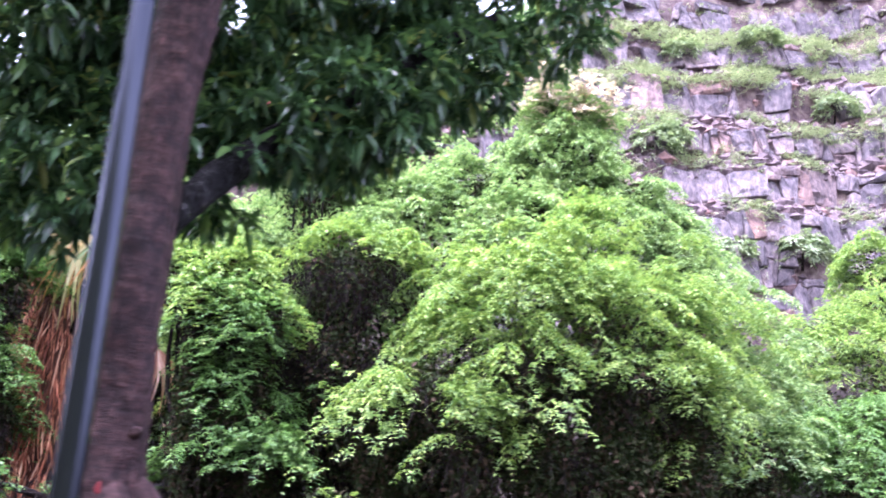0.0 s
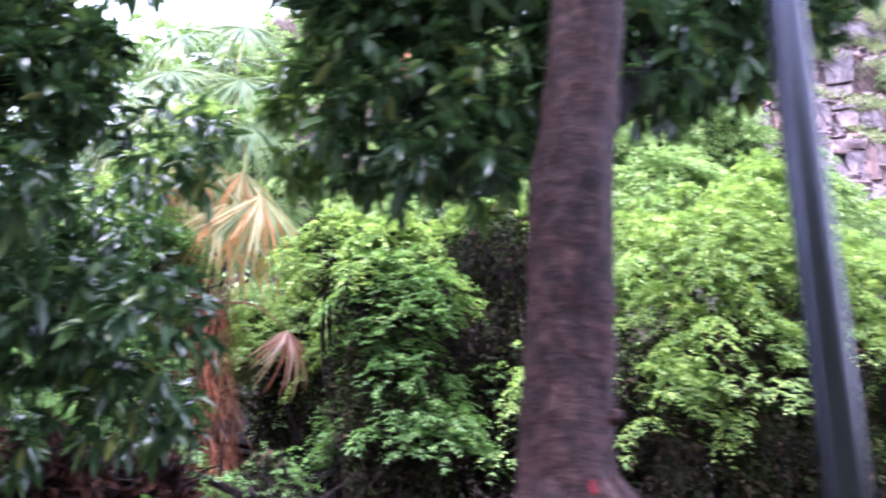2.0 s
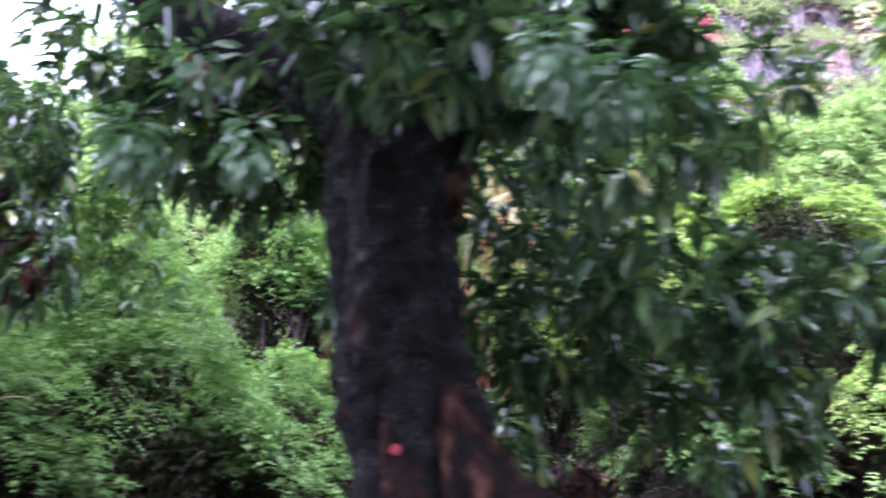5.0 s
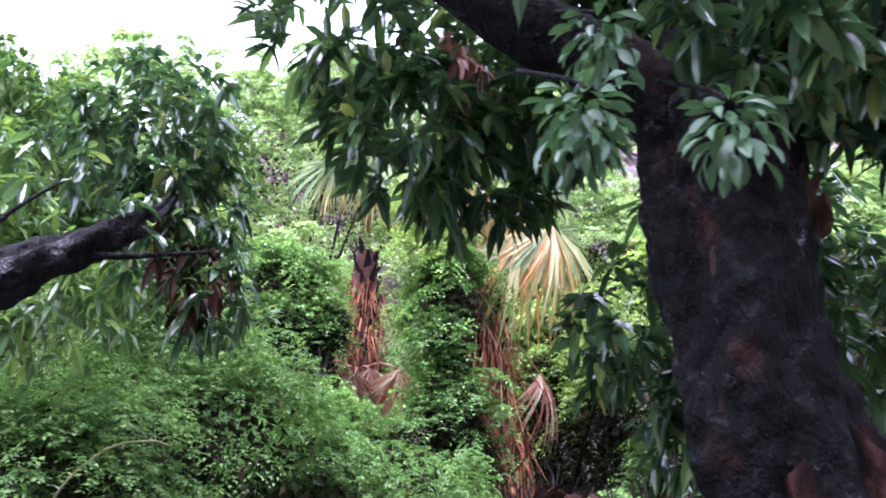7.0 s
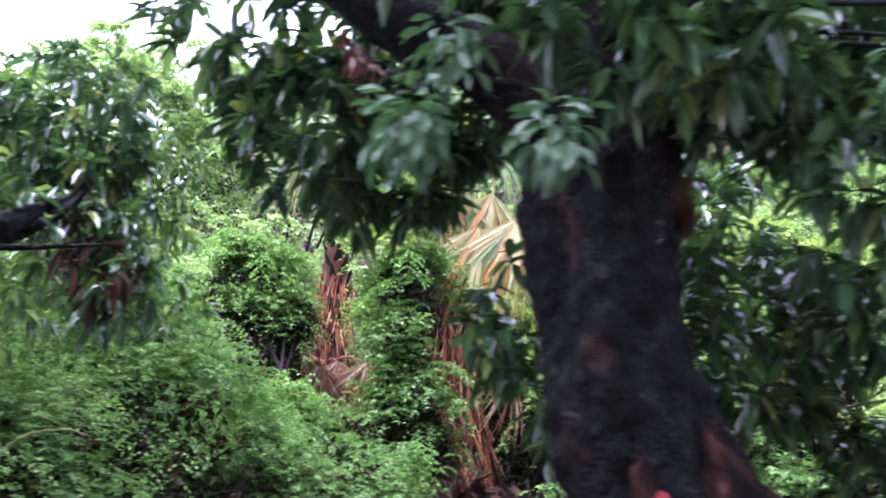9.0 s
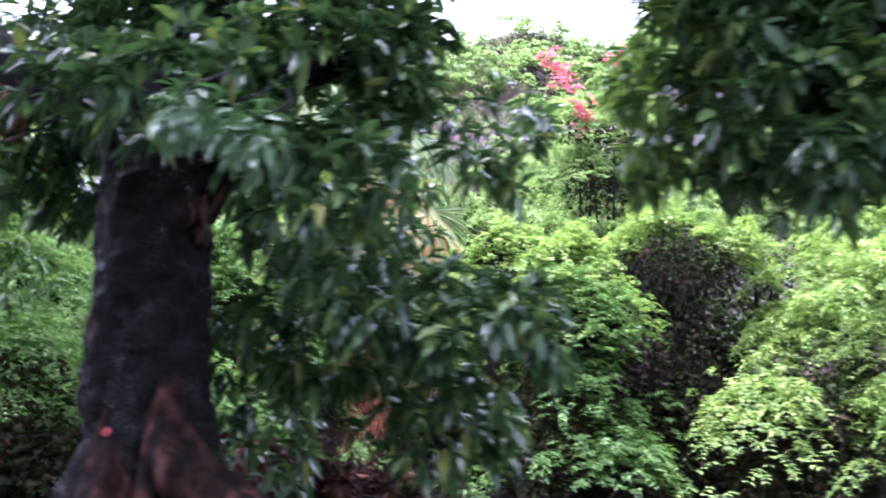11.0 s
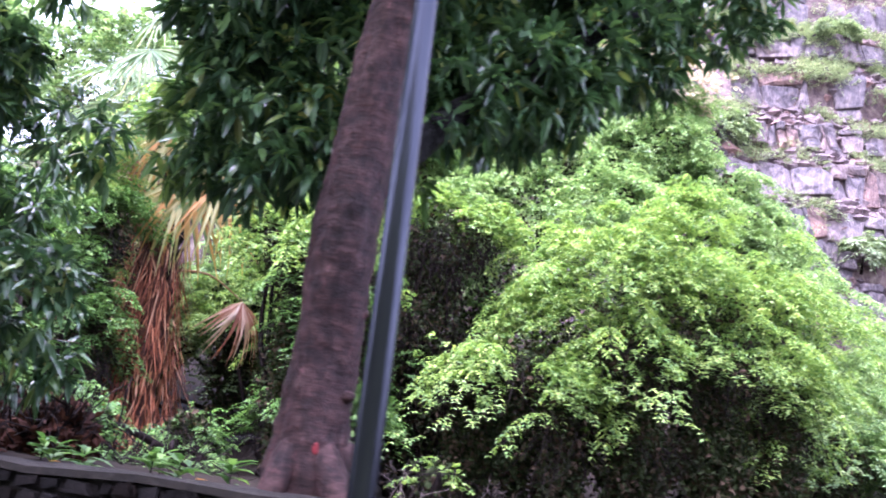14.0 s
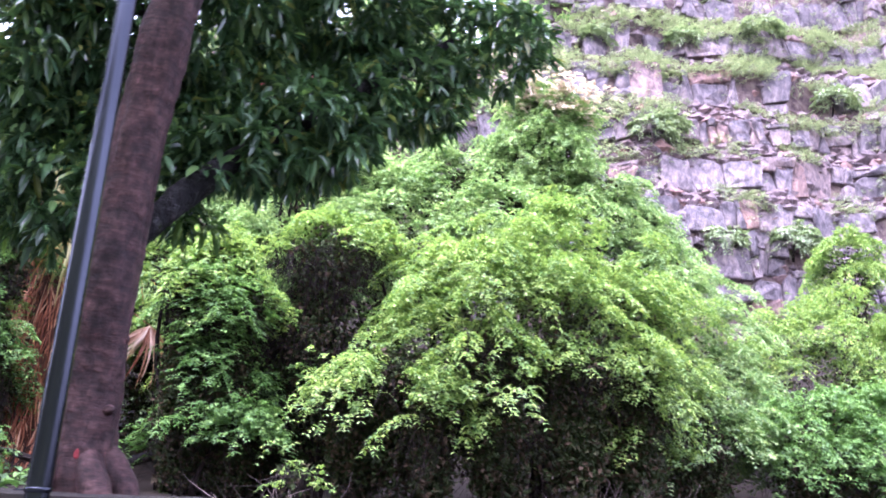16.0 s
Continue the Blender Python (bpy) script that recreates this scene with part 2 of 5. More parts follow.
def raw_mesh(name, verts, faces, smooth=False):
    """A mesh from arrays: verts (n, 3), faces a list of integer arrays (k, corners)."""
    me = bpy.data.meshes.new(name)
    me.vertices.add(len(verts))
    me.vertices.foreach_set("co", np.asarray(verts, np.float32).ravel())
    loops = np.concatenate([f.ravel() for f in faces]).astype(np.int32)
    sizes = np.concatenate([np.full(len(f), f.shape[1]) for f in faces])
    starts = np.concatenate([[0], np.cumsum(sizes)[:-1]]).astype(np.int32)
    me.loops.add(len(loops))
    me.loops.foreach_set("vertex_index", loops)
    me.polygons.add(len(sizes))
    me.polygons.foreach_set("loop_start", starts)
    me.polygons.foreach_set("use_smooth", np.full(len(sizes), smooth))
    me.update(calc_edges=True)
    return me


def thing(name, x, y, z, label, category, group="", kind=""):
    ob = new(name)
    ob.location = (x, y, z)
    return tagged(ob, label, category, group, kind)


def unit(v):
    return v / np.maximum(np.linalg.norm(v, axis=-1, keepdims=True), 1e-9)


def leaflets(pos, way, up, length, width):
    """Small leaves: one folded diamond each."""
    side = unit(np.cross(way, up))
    nrm = np.cross(side, way)
    L, W = length[:, None], width[:, None]
    mid = pos + way * L * 0.45
    v = np.stack([pos, mid - side * W / 2 + nrm * W * 0.15, pos + way * L - nrm * L * 0.08, mid + side * W / 2 + nrm * W * 0.15], 1)
    n = len(pos)
    return v.reshape(-1, 3), [np.arange(4 * n).reshape(n, 4)]


def blades(pos, way, up, length, width, droop=0.25):
    """Long leaves: folded along the midrib, bent down to the tip."""
    side = unit(np.cross(way, up))
    nrm = np.cross(side, way)
    L, W = length[:, None], width[:, None]
    down = np.array([0, 0, -1.0])

    def along(s):
        return pos + way * L * s + down * L * droop * s * s
    a, b, c = along(0.3), along(0.68), along(1.0)
    v = np.stack([pos, a - side * W * 0.45 + nrm * W * 0.16, a, a + side * W * 0.45 + nrm * W * 0.16,
                  b - side * W * 0.42 + nrm * W * 0.12, b, b + side * W * 0.42 + nrm * W * 0.12, c], 1)
    n = len(pos)
    k = 8 * np.arange(n)[:, None]
    tris = np.concatenate([k + np.array(t) for t in ((0, 2, 1), (0, 3, 2), (4, 5, 7), (5, 6, 7))])
    quads = np.concatenate([k + np.array(t) for t in ((1, 2, 5, 4), (2, 3, 6, 5))])
    return v.reshape(-1, 3), [tris, quads]


def tube(bm, pts, radii, sides=10, rough=0.0, seed=0.0):
    """A limb through pts, lumpy where rough is not 0."""
    pts = [Vector(p) for p in pts]
    rings = []
    for i, (p, r) in enumerate(zip(pts, radii)):
        d = (pts[min(i + 1, len(pts) - 1)] - pts[max(i - 1, 0)]).normalized()
        u = d.cross(Vector((0.3, 1.0, 0.1)))
        u = u.normalized() if u.length > 0.05 else d.cross(Vector((1, 0, 0))).normalized()
        w = d.cross(u)
        ring = []
        for k in range(sides):
            a = 2 * math.pi * k / sides
            q = u * math.cos(a) + w * math.sin(a)
            rr = r
            if rough:
                rr *= 1 + rough * noise.noise(Vector((p.x * 2 + q.x * 1.3 + seed, p.y * 2 + q.y * 1.3, p.z * 1.6)))
                rr *= 1 + 0.35 * rough * noise.noise(Vector((p.x * 7 + q.x * 3.5 + seed, p.y * 7 + q.y * 3.5, p.z * 8)))
                rr *= 1 + 0.16 * rough * noise.noise(Vector((q.x * 9 + seed, q.y * 9, p.z * 16)))
                rr *= 1 - 0.22 * rough * abs(noise.noise(Vector((q.x * 5 + seed, q.y * 5, p.z * 4.5 + seed)))) ** 0.7
            ring.append(bm.verts.new(p + q * rr))
        rings.append(ring)
    for a, b in zip(rings, rings[1:]):
        for k in range(sides):
            bm.faces.new((a[k], a[(k + 1) % sides], b[(k + 1) % sides], b[k]))
    bm.faces.new(rings[0][::-1])
    bm.faces.new(rings[-1])


def smooth_line(pts, steps):
    """Points and radii (x, y, z, r) along a soft curve through the given ones."""
    p = np.array(pts, float)
    ext = np.vstack([2 * p[0] - p[1], p, 2 * p[-1] - p[-2]])
    out = []
    for i in range(1, len(ext) - 2):
        for s in np.arange(steps) / steps:
            a, b, c, d = ext[i - 1:i + 3]
            out.append(0.5 * (2 * b + (c - a) * s + (2 * a - 5 * b + 4 * c - d) * s * s + (3 * b - a - 3 * c + d) * s ** 3))
    out.append(p[-1])
    return np.array(out)


def limb(name, parent, pts, mat, sides=12, steps=6, rough=0.12, label=""):
    bm = bmesh.new()
    line = smooth_line(pts, steps)
    o = np.array(parent.location) if parent else np.zeros(3)
    tube(bm, line[:, :3] - o, np.maximum(line[:, 3], 0.002), sides, rough, pts[0][0])
    return part(name, bm, mat, parent, label)


def patch_on(name, ob, mat, at, way, rx, rz, lean=0.0, label="", seed=1.0):
    """A thin ragged patch that follows the surface of ob, seen from outside along way."""
    tree = BVHTree.FromPolygons([v.co for v in ob.data.vertices], [p.vertices for p in ob.data.polygons])
    o = ob.parent.location
    way = Vector(way).normalized()
    side = way.cross(Vector((0, 0, 1))).normalized()
    up = side.cross(way)
    ca, sa = math.cos(radians(lean)), math.sin(radians(lean))
    bm = bmesh.new()
    rings = []
    for k in range(0, 6):
        ring = []
        for j in range(16):
            a = 2 * math.pi * j / 16
            r = k / 5 * (1 + 0.35 * noise.noise(Vector((math.cos(a) * 1.7 + seed, math.sin(a) * 1.7, seed))))
            u, w = rx * r * math.cos(a), rz * r * math.sin(a)
            start = Vector(at) - o + side * (u * ca - w * sa) + up * (u * sa + w * ca) - way * 0.6
            hit, nrm, _, _ = tree.ray_cast(start, way)
            ring.append(bm.verts.new((hit if hit else start + way * 0.6) - way * (0.005 if k < 5 else -0.004)))
        rings.append(ring)
    for p, q in zip(rings[1:], rings[2:]):
        for j in range(16):
            bm.faces.new((p[j], p[(j + 1) % 16], q[(j + 1) % 16], q[j]))
    bm.faces.new(rings[1])
    for v in rings[0]:
        bm.verts.remove(v)
    bmesh.ops.recalc_face_normals(bm, faces=bm.faces[:])
    return part(name, bm, mat, ob.parent, label)


rng = np.random.default_rng(5)


def on_blobs(blobs, spacing, lowest=-0.35, lump=0.18):
    """Points spread over the outside of a group of ellipsoids (x, y, z, rx, ry, rz), with their normals."""
    P, N = [], []
    for i, (x, y, z, a, b, c) in enumerate(blobs):
        area = 4 * math.pi * ((a * b) ** 1.6 / 3 + (a * c) ** 1.6 / 3 + (b * c) ** 1.6 / 3) ** (1 / 1.6)
        n = int(area / spacing ** 2)
        d = unit(rng.normal(size=(n, 3)))
        d = d[d[:, 2] > lowest]
        lumps = 1 + lump * (np.sin(d[:, 0] * 7 + i) * np.sin(d[:, 2] * 8 + 2 * i) + 0.6 * np.sin(d[:, 1] * 15 + d[:, 0] * 11 + i)) + rng.normal(0, 0.05, len(d))
        p = np.array([x, y, z]) + d * np.array([a, b, c]) * lumps[:, None]
        keep = np.ones(len(p), bool)
        for j, (x2, y2, z2, a2, b2, c2) in enumerate(blobs):
            if j != i:
                keep &= (((p - np.array([x2, y2, z2])) / np.array([a2, b2, c2])) ** 2).sum(1) > 0.72
        P.append(p[keep])
        N.append(unit(d / np.array([a, b, c]))[keep])
    return np.concatenate(P), np.concatenate(N)


def sprays(P, N, per, reach, leaf, width, pairs, hang=0.55, fluff=0.9):
    """Arching sprays with leaflets in pairs, several from each point."""
    n = len(P) * per
    p, nn = np.repeat(P, per, 0), np.repeat(N, per, 0)
    p = p + rng.normal(0, reach * 0.28, (n, 3)) - nn * reach * 0.35
    way = unit(nn * 0.75 + rng.normal(0, fluff * 0.6, (n, 3)) + np.array([0, 0, 0.25]))
    L = reach * rng.uniform(0.6, 1.25, n)
    s = np.tile(np.linspace(0.18, 1, pairs), (n, 1))
    q = p[:, None] + way[:, None] * (L[:, None] * s)[..., None]
    q[..., 2] -= hang * L[:, None] * s ** 2
    tang = way[:, None] * np.ones((1, pairs, 1))
    tang[..., 2] -= 2 * hang * s
    tang = unit(tang)
    up = unit(np.array([0, 0, 1.0]) + nn * 0.5)[:, None] * np.ones((1, pairs, 1))
    side = unit(np.cross(tang, up))
    out = []
    for sgn in (-1, 1):
        w = unit(side * sgn * 0.85 + tang * 0.5 + rng.normal(0, 0.16, tang.shape))
        out.append((q, w, unit(up + rng.normal(0, 0.25, up.shape))))
    pos, w, u = (np.concatenate([o[k].reshape(-1, 3) for o in out]) for k in range(3))
    size = rng.uniform(0.7, 1.25, len(pos))
    return leaflets(pos, w, u, leaf * size, width * size)


def arching(blobs, per_area, length, leaf, width, stations=9, pairs=5, droop=0.75, lowest=-0.1):
    """Long arching branches that stand out of the bush and bow over, with feathery leaves on both sides.
    Returns the leaflets, and the branches' starts and ends."""
    P, N = on_blobs(blobs, per_area, lowest, 0.22)
    n = len(P)
    L = length * rng.uniform(0.55, 1.3, n)
    way = unit(N * np.array([1, 1, 0.55]) + rng.normal(0, 0.35, (n, 3)) + np.array([0, 0, 0.42]))
    p = P - N * L[:, None] * 0.35
    s = np.tile(np.linspace(0.22, 1, stations), (n, 1))
    q = p[:, None] + way[:, None] * (L[:, None] * s)[..., None]
    q[..., 2] -= droop * L[:, None] * s ** 2.3
    tang = way[:, None] * np.ones((1, stations, 1))
    tang[..., 2] -= 2.3 * droop * s ** 1.3
    tang = unit(tang)
    side = unit(np.cross(tang, np.array([0, 0, 1.0])))
    pos, ways, ups = [], [], []
    for sgn in (-1, 1):
        out = unit(side * sgn + tang * 0.55 + rng.normal(0, 0.2, tang.shape))
        reach = 0.3 * length ** 0.5 * (1.1 - 0.6 * s)[..., None] * rng.uniform(0.7, 1.2, s.shape)[..., None]
        for k in range(pairs):
            u = (k + 0.6) / pairs
            c = q + out * reach * u
            c[..., 2] -= 0.55 * reach[..., 0] * u ** 2
            way2 = out.copy()
            way2[..., 2] -= 1.1 * u
            way2 = unit(way2)
            across = unit(np.cross(way2, np.array([0, 0, 1.0])))
            for g in (-1, 1):
                pos.append(c.reshape(-1, 3))
                ways.append(unit(across * g * 0.8 + way2 * 0.6 + rng.normal(0, 0.15, c.shape)).reshape(-1, 3))
                ups.append(unit(np.array([0, 0, 1.0]) + rng.normal(0, 0.3, c.shape)).reshape(-1, 3))
    pos, ways, ups = np.concatenate(pos), np.concatenate(ways), np.concatenate(ups)
    size = rng.uniform(0.7, 1.25, len(pos))
    return leaflets(pos, ways, ups, leaf * size, width * size), p, q[:, -1], droop * L


def inner_leaves(blobs, count, size):
    pos = []
    for x, y, z, a, b, c in blobs:
        d = unit(rng.normal(size=(count, 3))) * rng.uniform(0.35, 0.86, (count, 1))
        pos.append(np.array([x, y, z]) + d * np.array([a, b, c]))
    pos = np.concatenate(pos)
    n = len(pos)
    return leaflets(pos, unit(rng.normal(size=(n, 3))), unit(rng.normal(size=(n, 3))), np.full(n, size), np.full(n, size * 0.6))


def np_join(one, two):
    """Two sets of leaflets as one."""
    return np.concatenate([one[0], two[0]]), [np.concatenate([one[1][0], two[1][0] + len(one[0])])]


def rosettes(P, N, leaves, length, width, droop=0.35, wide=0.8):
    """Whorls of long drooping leaves at the twig ends."""
    n = len(P) * leaves
    p, nn = np.repeat(P, leaves, 0), np.repeat(N, leaves, 0)
    way = unit(nn * 0.45 + rng.normal(0, wide, (n, 3)) + np.array([0, 0, -0.15]))
    p = p + rng.normal(0, length * 0.12, (n, 3))
    s = rng.uniform(0.65, 1.2, n)
    return blades(p, way, unit(np.array([0, 0, 1.0]) + rng.normal(0, 0.35, (n, 3))), length * s, width * s, droop)


def in_blobs(blobs, density):
    P, N = [], []
    for x, y, z, a, b, c in blobs:
        n = max(3, int(density * a * b * c * 4.2))
        d = unit(rng.normal(size=(n, 3))) * rng.uniform(0.2, 1, (n, 1)) ** 0.4
        P.append(np.array([x, y, z]) + d * np.array([a, b, c]))
        N.append(unit(d + np.array([0, 0, 0.1])))
    return np.concatenate(P), np.concatenate(N)


def foliage(name, parent, data, mat, label=""):
    v, f = data
    o = np.array(parent.location)
    return link_mesh(name, raw_mesh(name, v - o, f), mat, parent, label)


def shelves(blobs, spacing, size, lowest, points):
    """Overhanging tufts all over the blobs: points on each one's domed top, leaning outwards and down, with their normals."""
    C, N = on_blobs(blobs, spacing, lowest, 0.16)
    n = len(C)
    r = size * rng.uniform(0.55, 1.35, (n, 1))
    flat = unit(N * np.array([1, 1, 0.15]) + rng.normal(0, 0.25, (n, 3)) * np.array([1, 1, 0]))
    across = unit(np.cross(flat, np.array([0, 0, 1.0])))
    rad = np.sqrt(rng.uniform(0, 1, (n, points))) * r
    ang = rng.uniform(0, 2 * math.pi, (n, points))
    u, v = rad * np.cos(ang), rad * np.sin(ang)
    steep = 1 - np.clip(N[:, 2:3], 0, 1)
    fall = 0.45 * rad ** 2 / r + (0.35 + 0.5 * steep) * (u + r * 0.3)
    p = C[:, None] + flat[:, None] * u[..., None] * 0.9 + across[:, None] * v[..., None]
    p[..., 2] += 0.25 * r - fall + rng.normal(0, 0.05, fall.shape)
    nn = unit(flat[:, None] * (0.35 + 0.9 * (u / r)[..., None]) + across[:, None] * (v / r)[..., None] * 0.7 + np.array([0, 0, 0.7]))
    return p.reshape(-1, 3), nn.reshape(-1, 3)


def ribbons(p0, p1, sag, width):
    """Thin twigs as slim three-sided strips, bent between their ends."""
    n = len(p0)
    d = unit(p1 - p0)
    a = unit(np.cross(d, rng.normal(size=(n, 3))))
    b = np.cross(d, a)
    st = (0, 0.35, 0.7, 1.0)
    rows = []
    for s in st:
        c = p0 + (p1 - p0) * s + sag * (s * (1 - s) * 4)
        w = width * (1 - 0.7 * s)
        rows += [c + a * w, c - a * w * 0.5 + b * w * 0.87, c - a * w * 0.5 - b * w * 0.87]
    v = np.stack(rows, 1).reshape(-1, 3)
    k = 12 * np.arange(n)[:, None]
    quads = np.concatenate([k + np.array((3 * i + j, 3 * i + (j + 1) % 3, 3 * i + 3 + (j + 1) % 3, 3 * i + 3 + j)) for i in range(3) for j in range(3)])
    return v, [quads]


def twigs_in(blobs, count):
    p = []
    for x, y, z, a, b, c in blobs:
        d = unit(rng.normal(size=(count, 3)))
        d[:, 2] = -np.abs(d[:, 2]) * 0.9 + 0.25
        p.append(np.array([x, y, z]) + d * np.array([a, b, c]) * rng.uniform(0.6, 1.0, (count, 1)))
    p = np.concatenate(p)
    n = len(p)
    e = p + rng.normal(0, 0.28, (n, 3)) + np.array([0, 0, -0.35])
    return ribbons(p, e, rng.normal(0, 0.07, (n, 3)), 0.006)


def bush(name, blobs, mat, label, spacing=0.8, size=0.55, points=42, per=3, reach=0.3, leaf=0.07, width=0.042, pairs=5, stems=7, category="bush", lowest=-0.3, hang=0.6, twigs=220, arch=0.75, arch_length=1.0, inner=1.0):
    x, y, z, a, b, c = blobs[0]
    base = ground_height(x, y)
    ob = thing(name, x, y, base - 0.05, label, category)
    P, N = shelves(blobs, spacing, size, lowest, points)
    foliage("crown", ob, sprays(P, N, per, reach, leaf, width, pairs, hang, 0.6), mat)
    if arch:
        data, p0, p1, bow = arching(blobs, arch, arch_length, leaf * 1.05, width * 1.1, lowest=max(lowest, -0.15))
        tagged(foliage("feathery_spray", ob, data, mat, "feathery branches bowing over"), kind="stuff")
        tagged(foliage("branch_wood", ob, ribbons(p0, p1, np.stack([0 * bow, 0 * bow, bow * 0.22], 1), 0.008), BARK_TWIG, "thin brown branches"), kind="stuff")
    # Fill down to the ground: its dark colour paints the under-bush shade.
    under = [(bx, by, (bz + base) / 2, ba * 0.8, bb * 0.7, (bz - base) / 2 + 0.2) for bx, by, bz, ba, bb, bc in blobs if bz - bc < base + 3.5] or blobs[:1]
    foliage("inner_shade_foliage", ob, np_join(inner_leaves(blobs, int(900 * inner), 0.12), inner_leaves(under, int(2400 * inner), 0.11)), INNER, "inner leaves coloured near-black for the shade inside")
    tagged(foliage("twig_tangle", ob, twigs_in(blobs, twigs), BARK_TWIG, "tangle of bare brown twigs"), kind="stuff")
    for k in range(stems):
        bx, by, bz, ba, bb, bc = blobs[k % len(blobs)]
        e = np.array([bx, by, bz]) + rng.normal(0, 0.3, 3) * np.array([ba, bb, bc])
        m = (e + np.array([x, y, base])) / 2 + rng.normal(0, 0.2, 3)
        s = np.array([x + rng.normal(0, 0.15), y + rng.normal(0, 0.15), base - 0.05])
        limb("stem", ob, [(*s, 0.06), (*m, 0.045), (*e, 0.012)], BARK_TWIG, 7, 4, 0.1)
    return ob


# ---- ground, road and wall ----
def wall_front(x):
    return 3.47 - 0.35 * x


def ground_height(x, y):
    """Road level before the wall, a planted bank behind it that climbs to the cliff."""
    d = y - wall_front(x) - 0.2
    if d < 0:
        return 0.0
    rise = 1.16 - 0.28 * max(0.0, min(1.0, (y - 7.2) / 2)) * max(0.0, min(1.0, (x + 3.0) / 1.8)) + 0.004 * d + 0.05 * math.sin(x * 1.3) * math.sin(y * 0.9)
    if y > 17:
        rise += 0.33 * (y - 17) if y < 50 else 11.0
    return rise


bm = bmesh.new()
xs = [-400, -150, -60] + [-40 + 2.0 * i for i in range(51)] + [90, 180, 400]
ds = [-400, -120, -30, -12, -4, 0.15, 0.25, 1, 2, 3, 4.5, 6, 8, 10, 12, 15, 19, 24, 30, 36, 42, 60, 140, 400]
grid = []
for x in xs:
    row = []
    for d in ds:
        xx = max(-40, min(60, x))
        y = wall_front(xx) + d
        row.append(bm.verts.new((x, y, ground_height(xx, y) if abs(d) < 100 else (0 if d < 0 else 12))))
    grid.append(row)
for a, b in zip(grid, grid[1:]):
    for k in range(len(ds) - 1):
        bm.faces.new((a[k], b[k], b[k + 1], a[k + 1]))
ground = tagged(part("ground", bm, SOIL, None), "brown soil bank with leaf litter below the bushes", "ground", kind="structure")

bm = bmesh.new()
for x in (-40.0, 40.0):
    for d in (-7.5, -0.9):
        bm.verts.new((x, wall_front(x) + d, 0.03))
        bm.verts.new((x, wall_front(x) + d, -0.05))
bmesh.ops.convex_hull(bm, input=bm.verts[:])
tagged(part("road", bm, ASPHALT, None, smooth=False), "grey asphalt lane running along the stone wall", "road", kind="structure")

# Unseen slope added behind the camera to cut low sky light from near things.
bm = bmesh.new()
rows = []
for i in range(41):
    x = -60 + 3.0 * i
    row = []
    for d, h in ((-9.5, -0.1), (-10.5, 2.0), (-11.8, 4.5), (-13.5, 7.5), (-16, 11.0), (-24, 15.0)):
        n = noise.noise(Vector((x * 0.21, d * 0.5, h * 0.3)))
        row.append(bm.verts.new((x, wall_front(x) + d + 1.2 * n * (h > 0), h + 0.8 * n * (h > 0))))
    rows.append(row)
for a, b in zip(rows, rows[1:]):
    for k in range(5):
        bm.faces.new((a[k], a[k + 1], b[k + 1], b[k]))
tagged(part("sky_block_slope", bm, HILL, None), "unseen scrubby slope added across the road to block low sky light", "slope", kind="structure")

WALL_TOP = 1.30
wall_dir = math.degrees(math.atan(-0.35))
wall = thing("stone_wall", -2.0, wall_front(-2.0), 0, "low retaining wall of dark basalt rubble with mortared top", "wall", kind="structure")
wall.rotation_euler = (0, 0, radians(wall_dir))


def box(bm, x0, x1, y0, y1, z0, z1):
    m = Matrix.Translation(((x0 + x1) / 2, (y0 + y1) / 2, (z0 + z1) / 2)) @ Matrix.Diagonal((x1 - x0, y1 - y0, z1 - z0, 1))
    return bmesh.ops.create_cube(bm, size=1, matrix=m)["verts"]


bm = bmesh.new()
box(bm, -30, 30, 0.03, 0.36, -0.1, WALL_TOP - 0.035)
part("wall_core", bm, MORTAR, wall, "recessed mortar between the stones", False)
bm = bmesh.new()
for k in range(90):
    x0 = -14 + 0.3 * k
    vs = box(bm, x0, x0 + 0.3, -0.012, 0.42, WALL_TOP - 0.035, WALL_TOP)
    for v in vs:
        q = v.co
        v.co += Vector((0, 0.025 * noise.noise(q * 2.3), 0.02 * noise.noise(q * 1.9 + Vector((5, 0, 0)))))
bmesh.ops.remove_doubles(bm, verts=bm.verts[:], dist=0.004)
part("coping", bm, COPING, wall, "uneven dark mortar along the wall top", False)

# ---- things: the pole by the wall ----
pole = thing("metal_pole", -0.88, 2.98, 0, "tall grey galvanised metal pole standing before the stone wall", "pole")
bm = bmesh.new()
hs = [0, 0.5, 1.2, 2, 3, 4.5, 6, 7.5]
tube(bm, [(0, 0, h) for h in hs], [0.056 - 0.0022 * h for h in hs], 28)
part("shaft", bm, STEEL, pole)
bm = bmesh.new()
bmesh.ops.create_cone(bm, segments=28, radius1=0.13, radius2=0.12, depth=0.03, cap_ends=True, matrix=Matrix.Translation((0, 0, 0.015)))
part("base_plate", bm, STEEL, pole)
bm = bmesh.new()
tube(bm, [(0, 0, 1.34), (0, 0, 1.345), (0, 0, 1.36), (0, 0, 1.365)], [.055, .059, .059, .055], 28)
for v in box(bm, -0.10, -0.05, -0.012, 0.012, 1.346, 1.352):
    v.co.z += 0.01 * (v.co.x + 0.1)
part("clamp", bm, STEEL, pole, "thin metal band with a tab")

